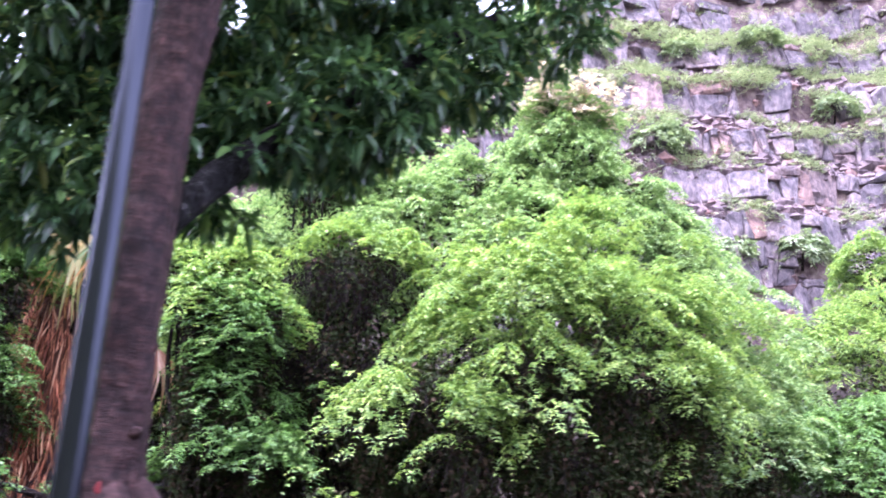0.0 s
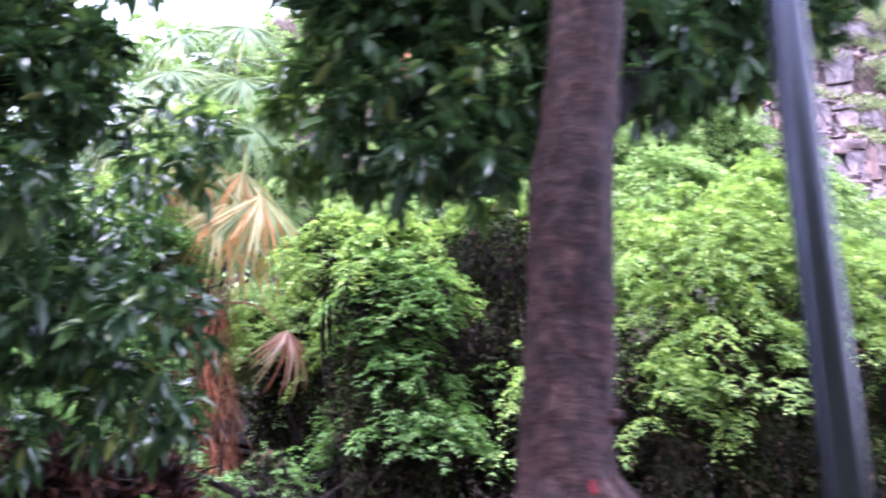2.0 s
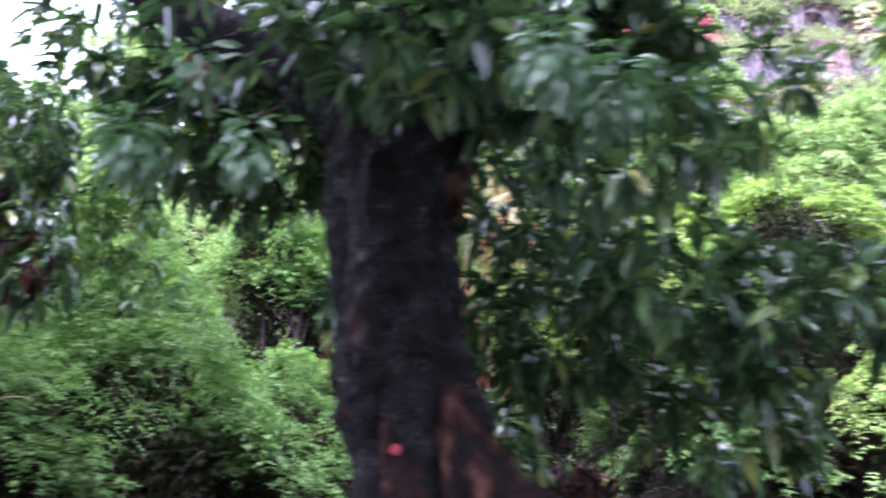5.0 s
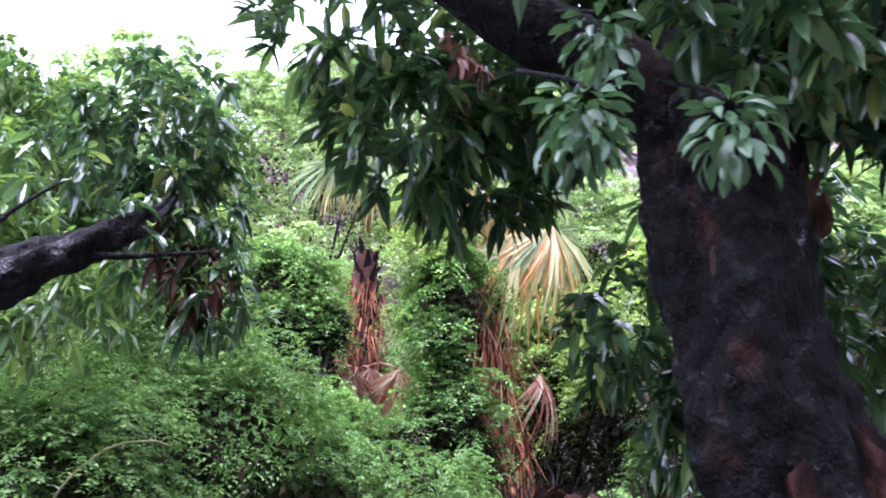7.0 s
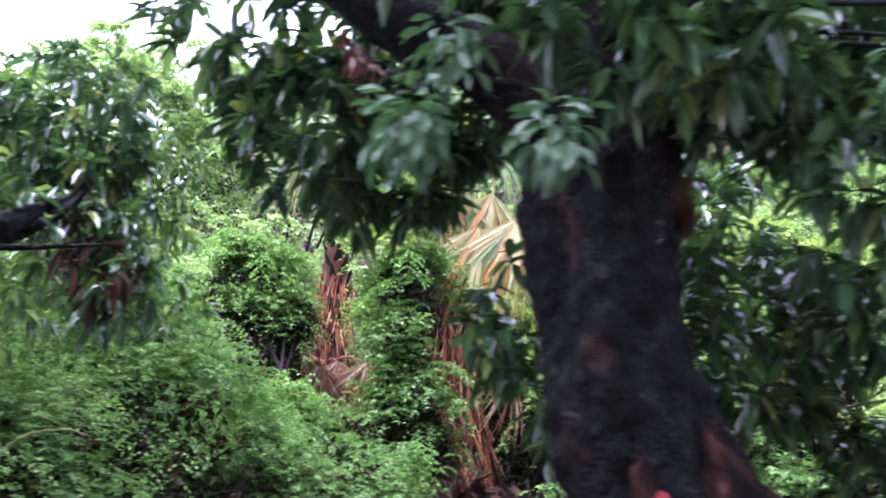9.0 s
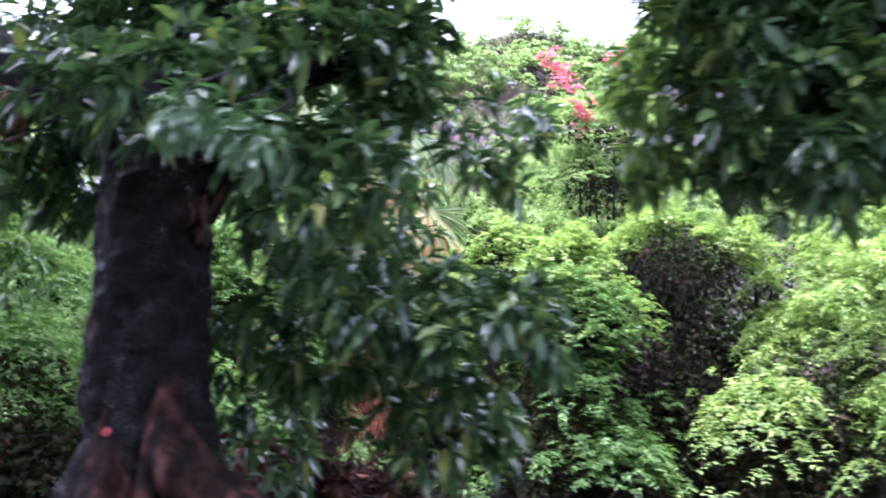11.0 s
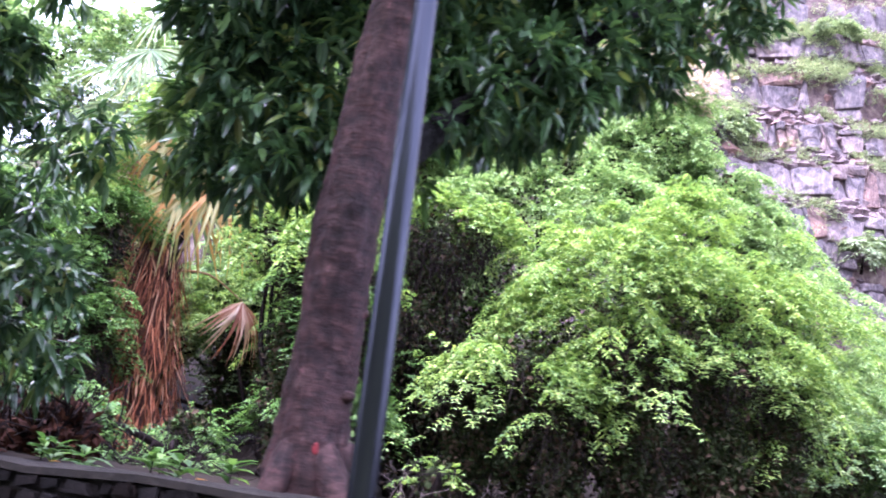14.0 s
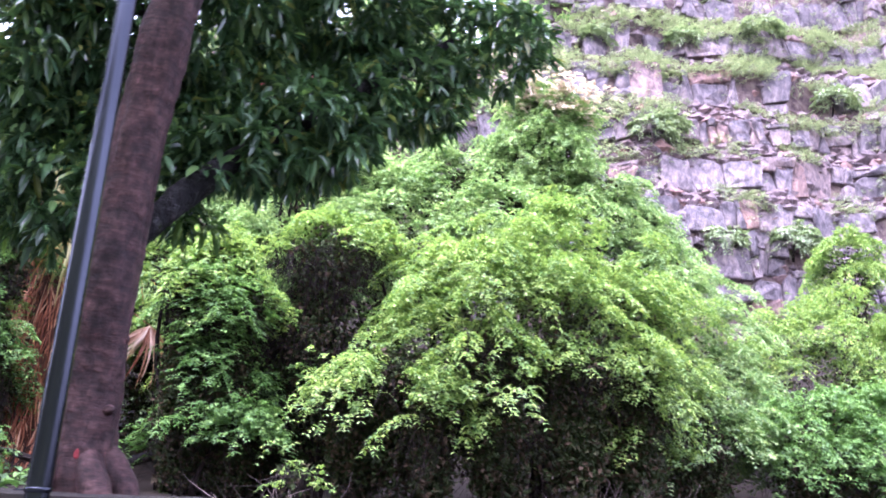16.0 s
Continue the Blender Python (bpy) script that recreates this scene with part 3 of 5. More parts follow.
# ---- the two big mango trees on the bank, and a third beside them ----
CROWN1 = [(-1.85, 5.3, 3.75, .55, .5, .75), (-1.3, 5.4, 4.0, .55, .6, .85), (-0.6, 5.45, 4.3, .5, .5, .55), (-0.1, 5.7, 4.5, .75, .6, .55), (0.8, 5.9, 5.1, .75, .6, .55),
          (1.75, 6.0, 5.8, .65, .5, .5), (-1.3, 5.3, 5.2, 1.2, .7, .8), (0.2, 5.8, 5.9, 1.0, .8, .7), (-2.15, 5.2, 4.7, .45, .6, .8), (-0.5, 5.15, 3.95, .5, .35, .4), (0.15, 5.35, 4.3, .5, .35, .4), (-1.6, 5.0, 3.2, .4, .3, .3), (-0.6, 4.8, 3.8, .4, .2, .28), (-0.05, 5.0, 4.2, .4, .2, .35), (0.5, 5.35, 4.7, .35, .2, .3)]
# Unseen leaves added over the road to keep sky light off the trunk.
SHADE_CROWN1 = [(-0.8, 2.6, 7.0, 2.6, 2.2, .9), (1.5, 4.2, 7.4, 2.0, 1.8, .8), (-2.6, 4.0, 6.6, 1.5, 1.6, .7)]
tree = thing("mango_tree", -1.13, 4.46, 1.15, "mango tree with ringed brown trunk and dark drooping leaves", "tree")
trunk = limb("trunk", tree, [(-1.15, 4.50, 1.05, .30), (-1.14, 4.48, 1.35, .235), (-1.13, 4.45, 1.9, .19), (-1.11, 4.36, 2.8, .18), (-1.03, 4.22, 3.7, .168),
                     (-0.9, 4.08, 4.6, .155), (-0.7, 4.1, 5.8, .12)], BARK_BROWN, 48, 26, 0.2)
# Near-black bark here paints the crown's shade onto limbs of a brown tree.
limb("limb", tree, [(-1.07, 4.4, 2.85, .07), (-0.8, 4.72, 3.4, .105), (-0.35, 5.1, 4.0, .095), (0.25, 5.45, 4.65, .08), (1.3, 5.8, 5.6, .04)], BARK_DARK, 12, 8, 0.15, "side limb darkened for the shade of the crown")
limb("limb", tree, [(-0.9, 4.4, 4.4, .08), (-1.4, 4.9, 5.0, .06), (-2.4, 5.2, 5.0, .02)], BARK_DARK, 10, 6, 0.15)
limb("stub", tree, [(-1.02, 4.4, 2.20, .035), (-0.955, 4.37, 2.25, .028), (-0.935, 4.36, 2.27, .012)], BARK_BROWN, 8, 4, 0.2, "short broken branch stub")
limb("stub", tree, [(-1.02, 4.36, 1.79, .04), (-0.965, 4.32, 1.80, .03), (-0.945, 4.31, 1.81, .014)], BARK_BROWN, 8, 4, 0.2, "short broken branch stub")
limb("root", tree, [(-1.12, 4.40, 1.62, .07), (-1.03, 4.30, 1.42, .10), (-0.95, 4.22, 1.26, .10), (-0.88, 4.14, 1.12, .07)], BARK_BROWN, 10, 5, 0.25, "flared root of worn brown bark")
limb("root", tree, [(-1.2, 4.40, 1.6, .07), (-1.27, 4.30, 1.35, .09), (-1.33, 4.22, 1.1, .07)], BARK_BROWN, 10, 5, 0.25)
limb("root", tree, [(-1.05, 4.46, 1.6, .07), (-0.9, 4.48, 1.4, .10), (-0.78, 4.5, 1.12, .09)], BARK_BROWN, 10, 5, 0.25)
P, N = in_blobs(CROWN1, 190)
foliage("crown", tree, rosettes(P, N, 11, 0.165, 0.055), MANGO)
# The lighter leaf colour paints the backlight on the crown's left edge.
P, N = in_blobs([(-2.35, 5.5, 3.8, .25, .4, .65), (-0.8, 5.4, 3.4, .25, .2, .15)], 200)
foliage("backlit_edge_crown", tree, rosettes(P, N, 10, 0.16, 0.05), MANGO_LIGHT, "leaves at the edge of the crown coloured lighter to look backlit")
P, N = in_blobs(SHADE_CROWN1, 20)
foliage("upper_and_shade_crown", tree, rosettes(P, N, 10, 0.19, 0.055), MANGO)
patch_on("paint_mark", trunk, RED_PAINT, (-1.10, 4.3, 1.52), (0.05, 1, 0), .018, .032, 0, "spot of red paint")

CROWN2 = [(-4.05, 5.2, 2.95, .38, .35, .25), (-4.3, 5.5, 3.6, .65, .4, .55), (-3.95, 5.8, 4.0, .4, .4, .5), (-3.2, 5.6, 2.35, .5, .35, .3), (-3.75, 5.6, 2.55, .45, .3, .32),
          (-3.4, 6.2, 1.9, .45, .35, .28), (-4.1, 6.3, 2.5, .5, .35, .5), (-6.25, 6.3, 3.45, .4, .5, .4), (-5.85, 6.7, 3.5, .42, .4, .42), (-5.2, 6.5, 2.6, .22, .3, .36),
          (-4.9, 5.1, 3.35, .6, .3, .3), (-5.6, 6.4, 3.8, .6, .5, .4), (-5.5, 5.15, 3.35, .25, .15, .15), (-4.75, 6.7, 2.2, .25, .3, .4), (-4.45, 6.9, 1.75, .3, .3, .3), (-5.8, 5.1, 3.5, .25, .15, .15)]
CROWN2B = [(-6.7, 6.1, 3.95, .4, .4, .38), (-5.6, 6.3, 4.3, .8, .6, .4), (-3.9, 7.0, 3.3, .4, .4, .65), (-4.9, 6.0, 4.4, 1.0, .6, .5), (-3.2, 5.9, 3.6, .4, .35, .32), (-5.0, 6.6, 2.3, .25, .3, .3), (-4.5, 6.6, 3.4, .5, .4, .5)]
# Added above the view, only to shade the black trunk and its leaves.
SHADE_CROWN2 = [(-5.0, 3.6, 5.9, 2.6, 2.2, .8), (-6.8, 4.6, 5.8, 1.6, 1.6, .7), (-4.0, 5.5, 5.0, 1.0, .8, .5)]
tree = thing("mango_tree", -4.85, 5.7, 1.15, "old mango tree with thick wet black trunk and glossy leaves", "tree")
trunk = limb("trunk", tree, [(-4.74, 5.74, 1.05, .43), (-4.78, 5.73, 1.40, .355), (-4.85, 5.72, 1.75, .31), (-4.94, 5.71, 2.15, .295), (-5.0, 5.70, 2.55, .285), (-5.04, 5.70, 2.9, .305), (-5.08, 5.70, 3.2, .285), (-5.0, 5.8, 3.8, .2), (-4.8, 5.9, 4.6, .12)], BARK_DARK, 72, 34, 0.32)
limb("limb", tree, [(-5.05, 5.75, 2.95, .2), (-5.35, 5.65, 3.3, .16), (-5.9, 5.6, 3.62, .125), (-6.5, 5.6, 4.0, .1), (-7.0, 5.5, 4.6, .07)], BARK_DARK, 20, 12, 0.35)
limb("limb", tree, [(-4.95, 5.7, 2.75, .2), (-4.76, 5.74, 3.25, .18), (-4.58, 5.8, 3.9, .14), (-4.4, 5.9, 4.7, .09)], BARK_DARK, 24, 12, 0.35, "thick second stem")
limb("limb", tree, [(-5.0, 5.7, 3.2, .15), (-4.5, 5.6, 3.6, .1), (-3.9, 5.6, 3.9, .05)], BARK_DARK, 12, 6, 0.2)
limb("twig", tree, [(-4.3, 6.55, 2.08, .012), (-3.9, 6.5, 2.15, .009), (-3.2, 6.4, 2.3, .005)], TWIG_TAN, 6, 5, 0.1, "thin bare twig")
limb("twig", tree, [(-3.8, 6.48, 2.17, .007), (-3.4, 6.4, 2.12, .005), (-3.05, 6.35, 2.1, .003)], TWIG_TAN, 6, 5, 0.1, "thin bare twig")
roots = [None] * 4
roots[0] = limb("root", tree, [(-4.80, 5.60, 2.0, .10), (-4.66, 5.46, 1.68, .15), (-4.45, 5.36, 1.48, .15), (-4.15, 5.34, 1.34, .13), (-3.75, 5.4, 1.12, .06)], ROOT_BARK, 24, 14, 0.6, "reddish flared root")
roots[1] = limb("root", tree, [(-5.02, 5.62, 1.85, .03), (-5.03, 5.53, 1.6, .08), (-5.02, 5.44, 1.38, .11), (-5.05, 5.36, 1.1, .12)], BARK_DARK, 24, 14, 0.4, "dark flared root")
roots[2] = limb("root", tree, [(-4.92, 5.54, 1.9, .08), (-4.9, 5.46, 1.6, .11), (-4.88, 5.38, 1.4, .12), (-4.85, 5.28, 1.1, .1)], ROOT_BARK, 20, 14, 0.6, "reddish flared root")
roots[3] = limb("root", tree, [(-4.75, 5.5, 1.75, .06), (-4.68, 5.36, 1.5, .08), (-4.6, 5.24, 1.3, .07), (-4.5, 5.1, 1.1, .05)], ROOT_BARK, 16, 14, 0.6, "reddish flared root")
patch_on("bark_strip", trunk, ORANGE_BARK, (-4.75, 5.55, 2.85), (0.15, 1, 0), .035, .17, 4, "strip of exposed orange bark", 2.0)
patch_on("bark_strip", trunk, ORANGE_BARK, (-4.69, 5.6, 2.92), (0.05, 1, 0), .02, .12, -22, "strip of exposed orange bark", 3.0)
patch_on("bark_strip", trunk, ORANGE_BARK, (-5.19, 5.5, 2.56), (0.35, 1, 0), .010, .06, 0, "strip of exposed orange bark", 4.0)
patch_on("paint_mark", roots[2], RED_PAINT, (-4.94, 5.4, 1.71), (0.1, 1, 0), .022, .024, 0, "spot of red paint", 1.5)
patch_on("bark_strip", trunk, ORANGE_BARK, (-4.72, 5.5, 2.78), (0.0, 1, 0), .03, .09, 0, "strip of exposed orange bark", 8.0)
P, N = in_blobs(CROWN2, 200)
foliage("crown", tree, rosettes(P, N, 11, 0.165, 0.056), MANGO)
P, N = in_blobs(CROWN2B, 130)
foliage("upper_and_shade_crown", tree, rosettes(P, N, 11, 0.17, 0.048), MANGO)
P, N = in_blobs(SHADE_CROWN2, 36)
foliage("upper_and_shade_crown", tree, rosettes(P, N, 10, 0.19, 0.055), MANGO)
def leaf_mesh(length, width, droop, seed):
    """One broad leaf along +x: a raised rim, a sunk midrib and a tip that bends down."""
    r = random.Random(seed)
    st, wd = (0.0, 0.15, 0.42, 0.68, 0.88, 1.0), (0.08, 0.42, 0.9, 0.95, 0.5, 0.02)
    v = []
    for s, k in zip(st, wd):
        zz = -droop * length * s * s
        for side in (-1, 0, 1):
            v.append((length * s, side * width / 2 * k, zz + (abs(side) * k * width * 0.3) + r.uniform(-1, 1) * 0.0015))
    f = [(3 * i + j, 3 * i + j + 1, 3 * i + j + 4, 3 * i + j + 3) for i in range(5) for j in (0, 1)]
    me = bpy.data.meshes.new("leaf")
    me.from_pydata(v, [], f)
    for p in me.polygons:
        p.use_smooth = True
    me.materials.append(MANGO_FRESH)
    return me


LEAVES = [leaf_mesh(0.082, 0.032, d, i) for i, d in enumerate((0.15, 0.3, 0.4, 0.5))]
for x, y, z, n in ((-4.5, 4.35, 2.87, 84), (-5.88, 4.8, 2.72, 84), (-4.25, 4.5, 2.84, 66), (-5.75, 5.0, 3.15, 46), (-4.38, 4.6, 2.95, 56), (-5.46, 4.78, 2.72, 60)):
    k = np.arange(n)
    a = k * 2.4
    tier = k / n
    way = unit(np.stack([np.cos(a), np.sin(a), 0.15 - 1.7 * tier], 1) + rng.normal(0, 0.22, (n, 3)))
    p = np.array([x, y, z]) + np.stack([np.cos(a), np.sin(a), 0 * a], 1) * rng.uniform(0.01, 0.10, (n, 1)) + np.stack([0 * a, 0 * a, 0.05 - 0.2 * tier], 1)
    size = rng.uniform(0.8, 1.2, n)
    tw = limb("twig", tree, [(x, y, z + 0.05, .006), (x + 0.05, y + 0.25, z + 0.25, .008), (x - 0.05, y + 0.6, z + 0.5, .012)], BARK_DARK, 6, 4, 0.1)
    for q, w, s in zip(p, way, size):
        lf = link_mesh("leaf", LEAVES[int(rng.integers(4))], None, tw)
        lf.matrix_local = Matrix.Translation(Vector(q) - tree.location) @ pose(0, 0, 0, float(rng.normal(0, 26)), -math.degrees(math.asin(w[2])), math.degrees(math.atan2(w[1], w[0]))) @ Matrix.Diagonal((s, s, s, 1))
P = np.array([[-6.05, 5.95, 3.62]]) + rng.normal(0, 0.05, (9, 3))
foliage("young_leaves", tree, rosettes(P, np.tile([0, -0.2, -0.8], (9, 1)), 8, 0.1, 0.03, 0.7, 0.4), RED_LEAF, "reddish young leaves hanging")

CROWN3 = [(-7.7, 7.1, 3.75, .48, .4, .5), (-7.45, 7.0, 3.2, .35, .3, .45), (-7.25, 6.9, 2.75, .28, .25, .25), (-7.55, 6.45, 2.9, .14, .1, .14), (-7.85, 6.3, 3.15, .2, .15, .15)]
tree = thing("mango_tree", -9.4, 6.6, 1.15, "mango tree whose dark limb reaches over the bank", "tree")
limb("trunk", tree, [(-9.4, 6.6, 1.05, .35), (-9.35, 6.6, 1.6, .26), (-9.3, 6.6, 2.4, .22), (-9.3, 6.7, 3.4, .16), (-9.2, 6.8, 4.3, .08)], BARK_DARK, 20, 8, 0.2)
limb("limb", tree, [(-9.3, 6.5, 1.9, .14), (-8.3, 6.0, 2.26, .11), (-7.9, 6.05, 2.5, .092), (-7.66, 6.35, 2.78, .075), (-7.5, 6.6, 3.0, .05), (-7.45, 6.9, 3.3, .02)], BARK_DARK, 28, 16, 0.9)
limb("twig", tree, [(-7.75, 6.25, 2.68, .025), (-7.5, 6.35, 2.72, .015), (-7.2, 6.6, 2.85, .006)], BARK_DARK, 8, 5, 0.3)
limb("twig", tree, [(-8.0, 6.05, 2.45, .02), (-7.95, 6.1, 2.75, .012), (-7.8, 6.3, 3.05, .005)], BARK_DARK, 8, 5, 0.3)
P, N = in_blobs(CROWN3, 300)
foliage("crown", tree, rosettes(P, N, 10, 0.125, 0.043, 0.5), MANGO)
P, N = in_blobs([(-7.3, 6.8, 2.78, .22, .18, .16), (-7.5, 6.75, 2.95, .12, .1, .12)], 500)
foliage("withered_leaves", tree, rosettes(P, N, 8, 0.11, 0.04, 0.8, 0.5), LITTER, "withered dark brown leaves hanging from the limb")
# Out-of-view leaves added to cast shade on the ferny bush.
P, N = in_blobs([(-9.2, 7.4, 7.3, 2.4, 1.5, .7), (-7.0, 8.2, 7.8, 2.0, 1.6, .7), (-9.0, 9.6, 8.6, 2.2, 1.5, .7)], 24)
foliage("upper_and_shade_crown", tree, rosettes(P, N, 10, 0.19, 0.055), MANGO)

CROWN4 = [(-9.3, 9.0, 4.4, .9, .7, .9), (-7.75, 9.3, 4.3, .38, .4, .8), (-8.5, 9.2, 3.7, .7, .5, .6), (-10.2, 9.5, 5.0, .8, .7, .9), (-7.5, 9.3, 3.3, .3, .3, .4), (-8.9, 7.6, 3.4, .5, .4, .6), (-8.3, 7.8, 3.0, .5, .4, .5)]
tree = thing("mango_tree", -11.2, 9.8, 1.15, "leafy mango tree with lighter green leaves behind the limb", "tree")
limb("trunk", tree, [(-11.2, 9.8, 1.05, .2), (-11.1, 9.7, 2.2, .15), (-10.7, 9.6, 3.4, .11), (-10.2, 9.5, 4.6, .06)], BARK_DARK, 14, 8, 0.2)
limb("limb", tree, [(-10.9, 9.65, 2.9, .08), (-9.4, 9.4, 3.8, .05), (-7.7, 9.3, 4.3, .02)], BARK_DARK, 10, 6, 0.2)
P, N = in_blobs(CROWN4, 175)
foliage("crown", tree, rosettes(P, N, 10, 0.14, 0.045, 0.4), MANGO_LIGHT)

# ---- bushes ----
bush("vine_covered_bush", [(3.65, 12.2, 4.0, 2.15, 1.5, 2.0), (1.5, 11.5, 2.95, 1.1, 0.8, 0.6), (5.5, 13.0, 3.9, 1.8, 1.3, 1.7), (2.0, 10.9, 2.2, .5, .4, .75), (4.2, 11.05, 3.2, .95, .5, .6), (2.9, 10.85, 3.3, .75, .4, .55), (5.4, 11.5, 3.25, .7, .45, .55), (3.1, 11.0, 2.2, .65, .4, .5), (5.6, 12.0, 2.5, .8, .6, .6), (0.75, 11.6, 2.75, .5, .4, .4)], LIME, "large arching bush of bright lime-green feathery leaves", 0.85, points=30, reach=0.4, leaf=0.075, width=0.038, pairs=6, lowest=-0.2, hang=0.75, arch=0.62, arch_length=1.15)
bush("vine_covered_bush", [(0.2, 13.1, 5.2, 1.15, 0.9, 0.85)], LIME, "cap of bright green climbing leaves over dark stems", lowest=0.2, twigs=700, arch=0.7, arch_length=0.8)
bush("hanging_vines", [(0.05, 13.3, 3.6, 1.0, 0.6, 1.5), (-0.9, 13.2, 2.6, .7, .5, .9)], FERNY, "dark tangle of hanging vines and brown twigs", 1.0, 0.3, 9, 2, leaf=0.06, lowest=-0.6, twigs=900, category="vines", arch=0)
bush("vine_covered_bush", [(-1.85, 12.6, 4.55, 1.0, 0.8, 0.85), (-1.15, 12.2, 4.1, .5, .5, .75), (-2.5, 13.0, 5.1, .65, .6, .55)], LIME, "mid-green feathery bush beside the palm", 0.75, points=32, arch=0.6, arch_length=0.9)
bush("feathery_bush", [(-1.75, 12.0, 2.1, .6, .45, .4), (-1.45, 12.1, 3.0, .5, .4, .7), (-1.7, 14.0, 2.5, .45, .4, .8), (-1.0, 11.9, 2.2, .5, .4, .5)], FERNY, "mid-green feathery bush low beside the palm", 0.6, 0.45, 34, leaf=0.065, width=0.034, pairs=6, arch=0.55, arch_length=0.6)
bush("feathery_bush", [(-1.6, 12.35, 3.45, .45, .4, .65), (-1.35, 12.3, 3.6, .5, .35, .7), (-1.15, 12.4, 2.7, .5, .35, .6), (-1.9, 11.95, 4.15, .45, .3, .4), (-1.4, 11.85, 4.0, .4, .3, .5)], FERNY, "mid-green feathery branches trailing below the climbing leaves", 0.6, 0.45, 34, leaf=0.065, width=0.034, pairs=6, arch=0.7, arch_length=0.55)
bush("hanging_vines", [(1.25, 14.0, 3.4, .65, .4, 1.7), (1.0, 13.4, 2.2, .5, .35, .8)], FERNY, "sparse vines hanging before leaves darkened for shade in the hollow", 1.0, 0.3, 12, 2, leaf=0.06, lowest=-0.6, twigs=500, category="vines", arch=0, inner=1.9)
bush("feathery_bush", [(-2.6, 17.4, 4.9, 1.0, .8, 1.2), (-1.8, 16.5, 4.0, .9, .8, 1.4), (-3.6, 17.8, 4.4, .9, .7, 1.3)], LIME, "bright feathery bush behind the dead palm fan", 0.75, 0.5, 34)
bush("tall_bush", [(2.4, 15.0, 5.9, 2.4, 1.3, 2.1), (0.9, 15.6, 7.0, 1.0, .8, 1.3), (2.6, 15.6, 8.0, 1.1, .8, .8)], VINE, "tall pale green bush hung with climbers", points=34, arch_length=1.2)
ob = bush("tall_bush", [(5.05, 16.0, 8.7, 1.05, 0.9, 2.1), (4.2, 15.8, 8.2, .8, .7, 1.3)], VINE, "tall bush hung with climbers and pinkish dry sprays", 0.55, points=38, hang=0.9, arch=0.7)
P = np.array([4.9, 15.3, 10.4]) + rng.normal(0, 1, (130, 3)) * np.array([0.75, 0.3, 0.3])
foliage("dry_sprays", ob, sprays(P, np.tile([0, -0.7, 0.5], (130, 1)), 2, 0.3, 0.12, 0.06, 5), DRY_SPRAY, "pinkish dry flower sprays")
bush("tall_bush", [(6.2, 15.4, 7.2, 1.2, 0.9, 1.4), (7.1, 15.2, 6.0, 1.15, 0.9, 1.6)], VINE, "pale green climbing bush sloping down towards the cliff", 0.8, 0.55, 36, hang=0.8, arch=0.7, arch_length=1.3)
bush("tall_bush", [(8.5, 16.6, 4.3, 1.9, 1.4, 2.4), (7.4, 13.9, 2.4, 1.5, 1.1, 1.1)], VINE, "grey-green bushes sloping below the cliff", 0.95, 0.65, 34, leaf=0.085)
bush("tall_bush", [(11, 14.5, 2.2, 2.2, 1.4, 1.4)], FERNY, "low green bushes at the foot of the slope", leaf=0.08)
bush("tall_bush", [(13.5, 18.3, 4.4, 2.2, 1.8, 2.2), (15.8, 17.6, 4.2, 1.6, 1.4, 2.0)], LIME, "rounded bright green bush near the cliff", 0.95, 0.65, 30, leaf=0.085, arch_length=1.4)
bush("tall_bush", [(18.4, 23.6, 8.6, 1.2, 1.0, 2.0)], LIME, "slender bright green sapling below the cliff", 0.95, 0.65, 26, leaf=0.1, width=0.055, arch_length=1.6)
fl = [(-0.6, 14.9, 7.8, .9, .8, 1.6), (-0.8, 14.7, 5.0, 1.1, .9, 1.6)]
ob = bush("flowering_bush", fl, VINE, "tall climbing bush with pink and red flower heads", arch_length=0.6)
for x, y, z in ((-1.67, 13.7, 9.0), (-0.45, 13.8, 9.25), (-1.5, 13.6, 8.6), (-1.2, 13.7, 8.1)):
    P = np.array([x, y, z]) + rng.normal(0, 0.13, (9, 3))
    tagged(foliage("blossom", ob, sprays(P, np.tile([0, -0.7, 0.5], (9, 1)), 4, 0.16, 0.06, 0.045, 5), PETAL, "loose cluster of pink and red flowers"), kind="stuff")
bush("feathery_bush", [(-7.8, 9.6, 1.9, 1.5, 1.0, 1.1), (-6.2, 10.6, 1.7, 1.0, 0.8, 0.8), (-8.4, 8.4, 1.7, 1.0, .6, .8), (-8.6, 11.5, 2.9, 1.2, .9, 1.5)], FERNY, "soft mid-green ferny bush in the shade", 0.65, 0.42, 34, 4, 0.28, 0.038, 0.02, 8, arch=0.6)
bush("feathery_bush", [(-7.0, 13.0, 2.3, 1.2, 0.8, 0.85), (-7.75, 15.4, 5.2, .8, .6, 1.0), (-7.0, 15.2, 4.7, .5, .4, .5), (-5.9, 12.9, 2.2, .6, .5, .75)], FERNY, "green climbing bush before the palms", 0.65, 0.45, 40, 3, 0.28, 0.06, 0.035)
bush("feathery_bush", [(-5.25, 12.9, 4.45, .45, .35, .8), (-5.2, 12.8, 3.3, .4, .3, .6), (-5.0, 12.8, 2.6, .35, .3, .6), (-5.75, 12.6, 1.8, .4, .35, .5)], FERNY, "green climber at the foot of the palm", 0.6, 0.4, 40, 3, 0.28, 0.06, 0.032)
bush("feathery_bush", [(-3.1, 11.6, 1.5, .4, .35, .45), (-4.0, 9.9, 1.4, .4, .4, .4)], FERNY, "small green bush under the mango tree", 0.6, 0.42, 40, 3, 0.28, 0.06, 0.036)
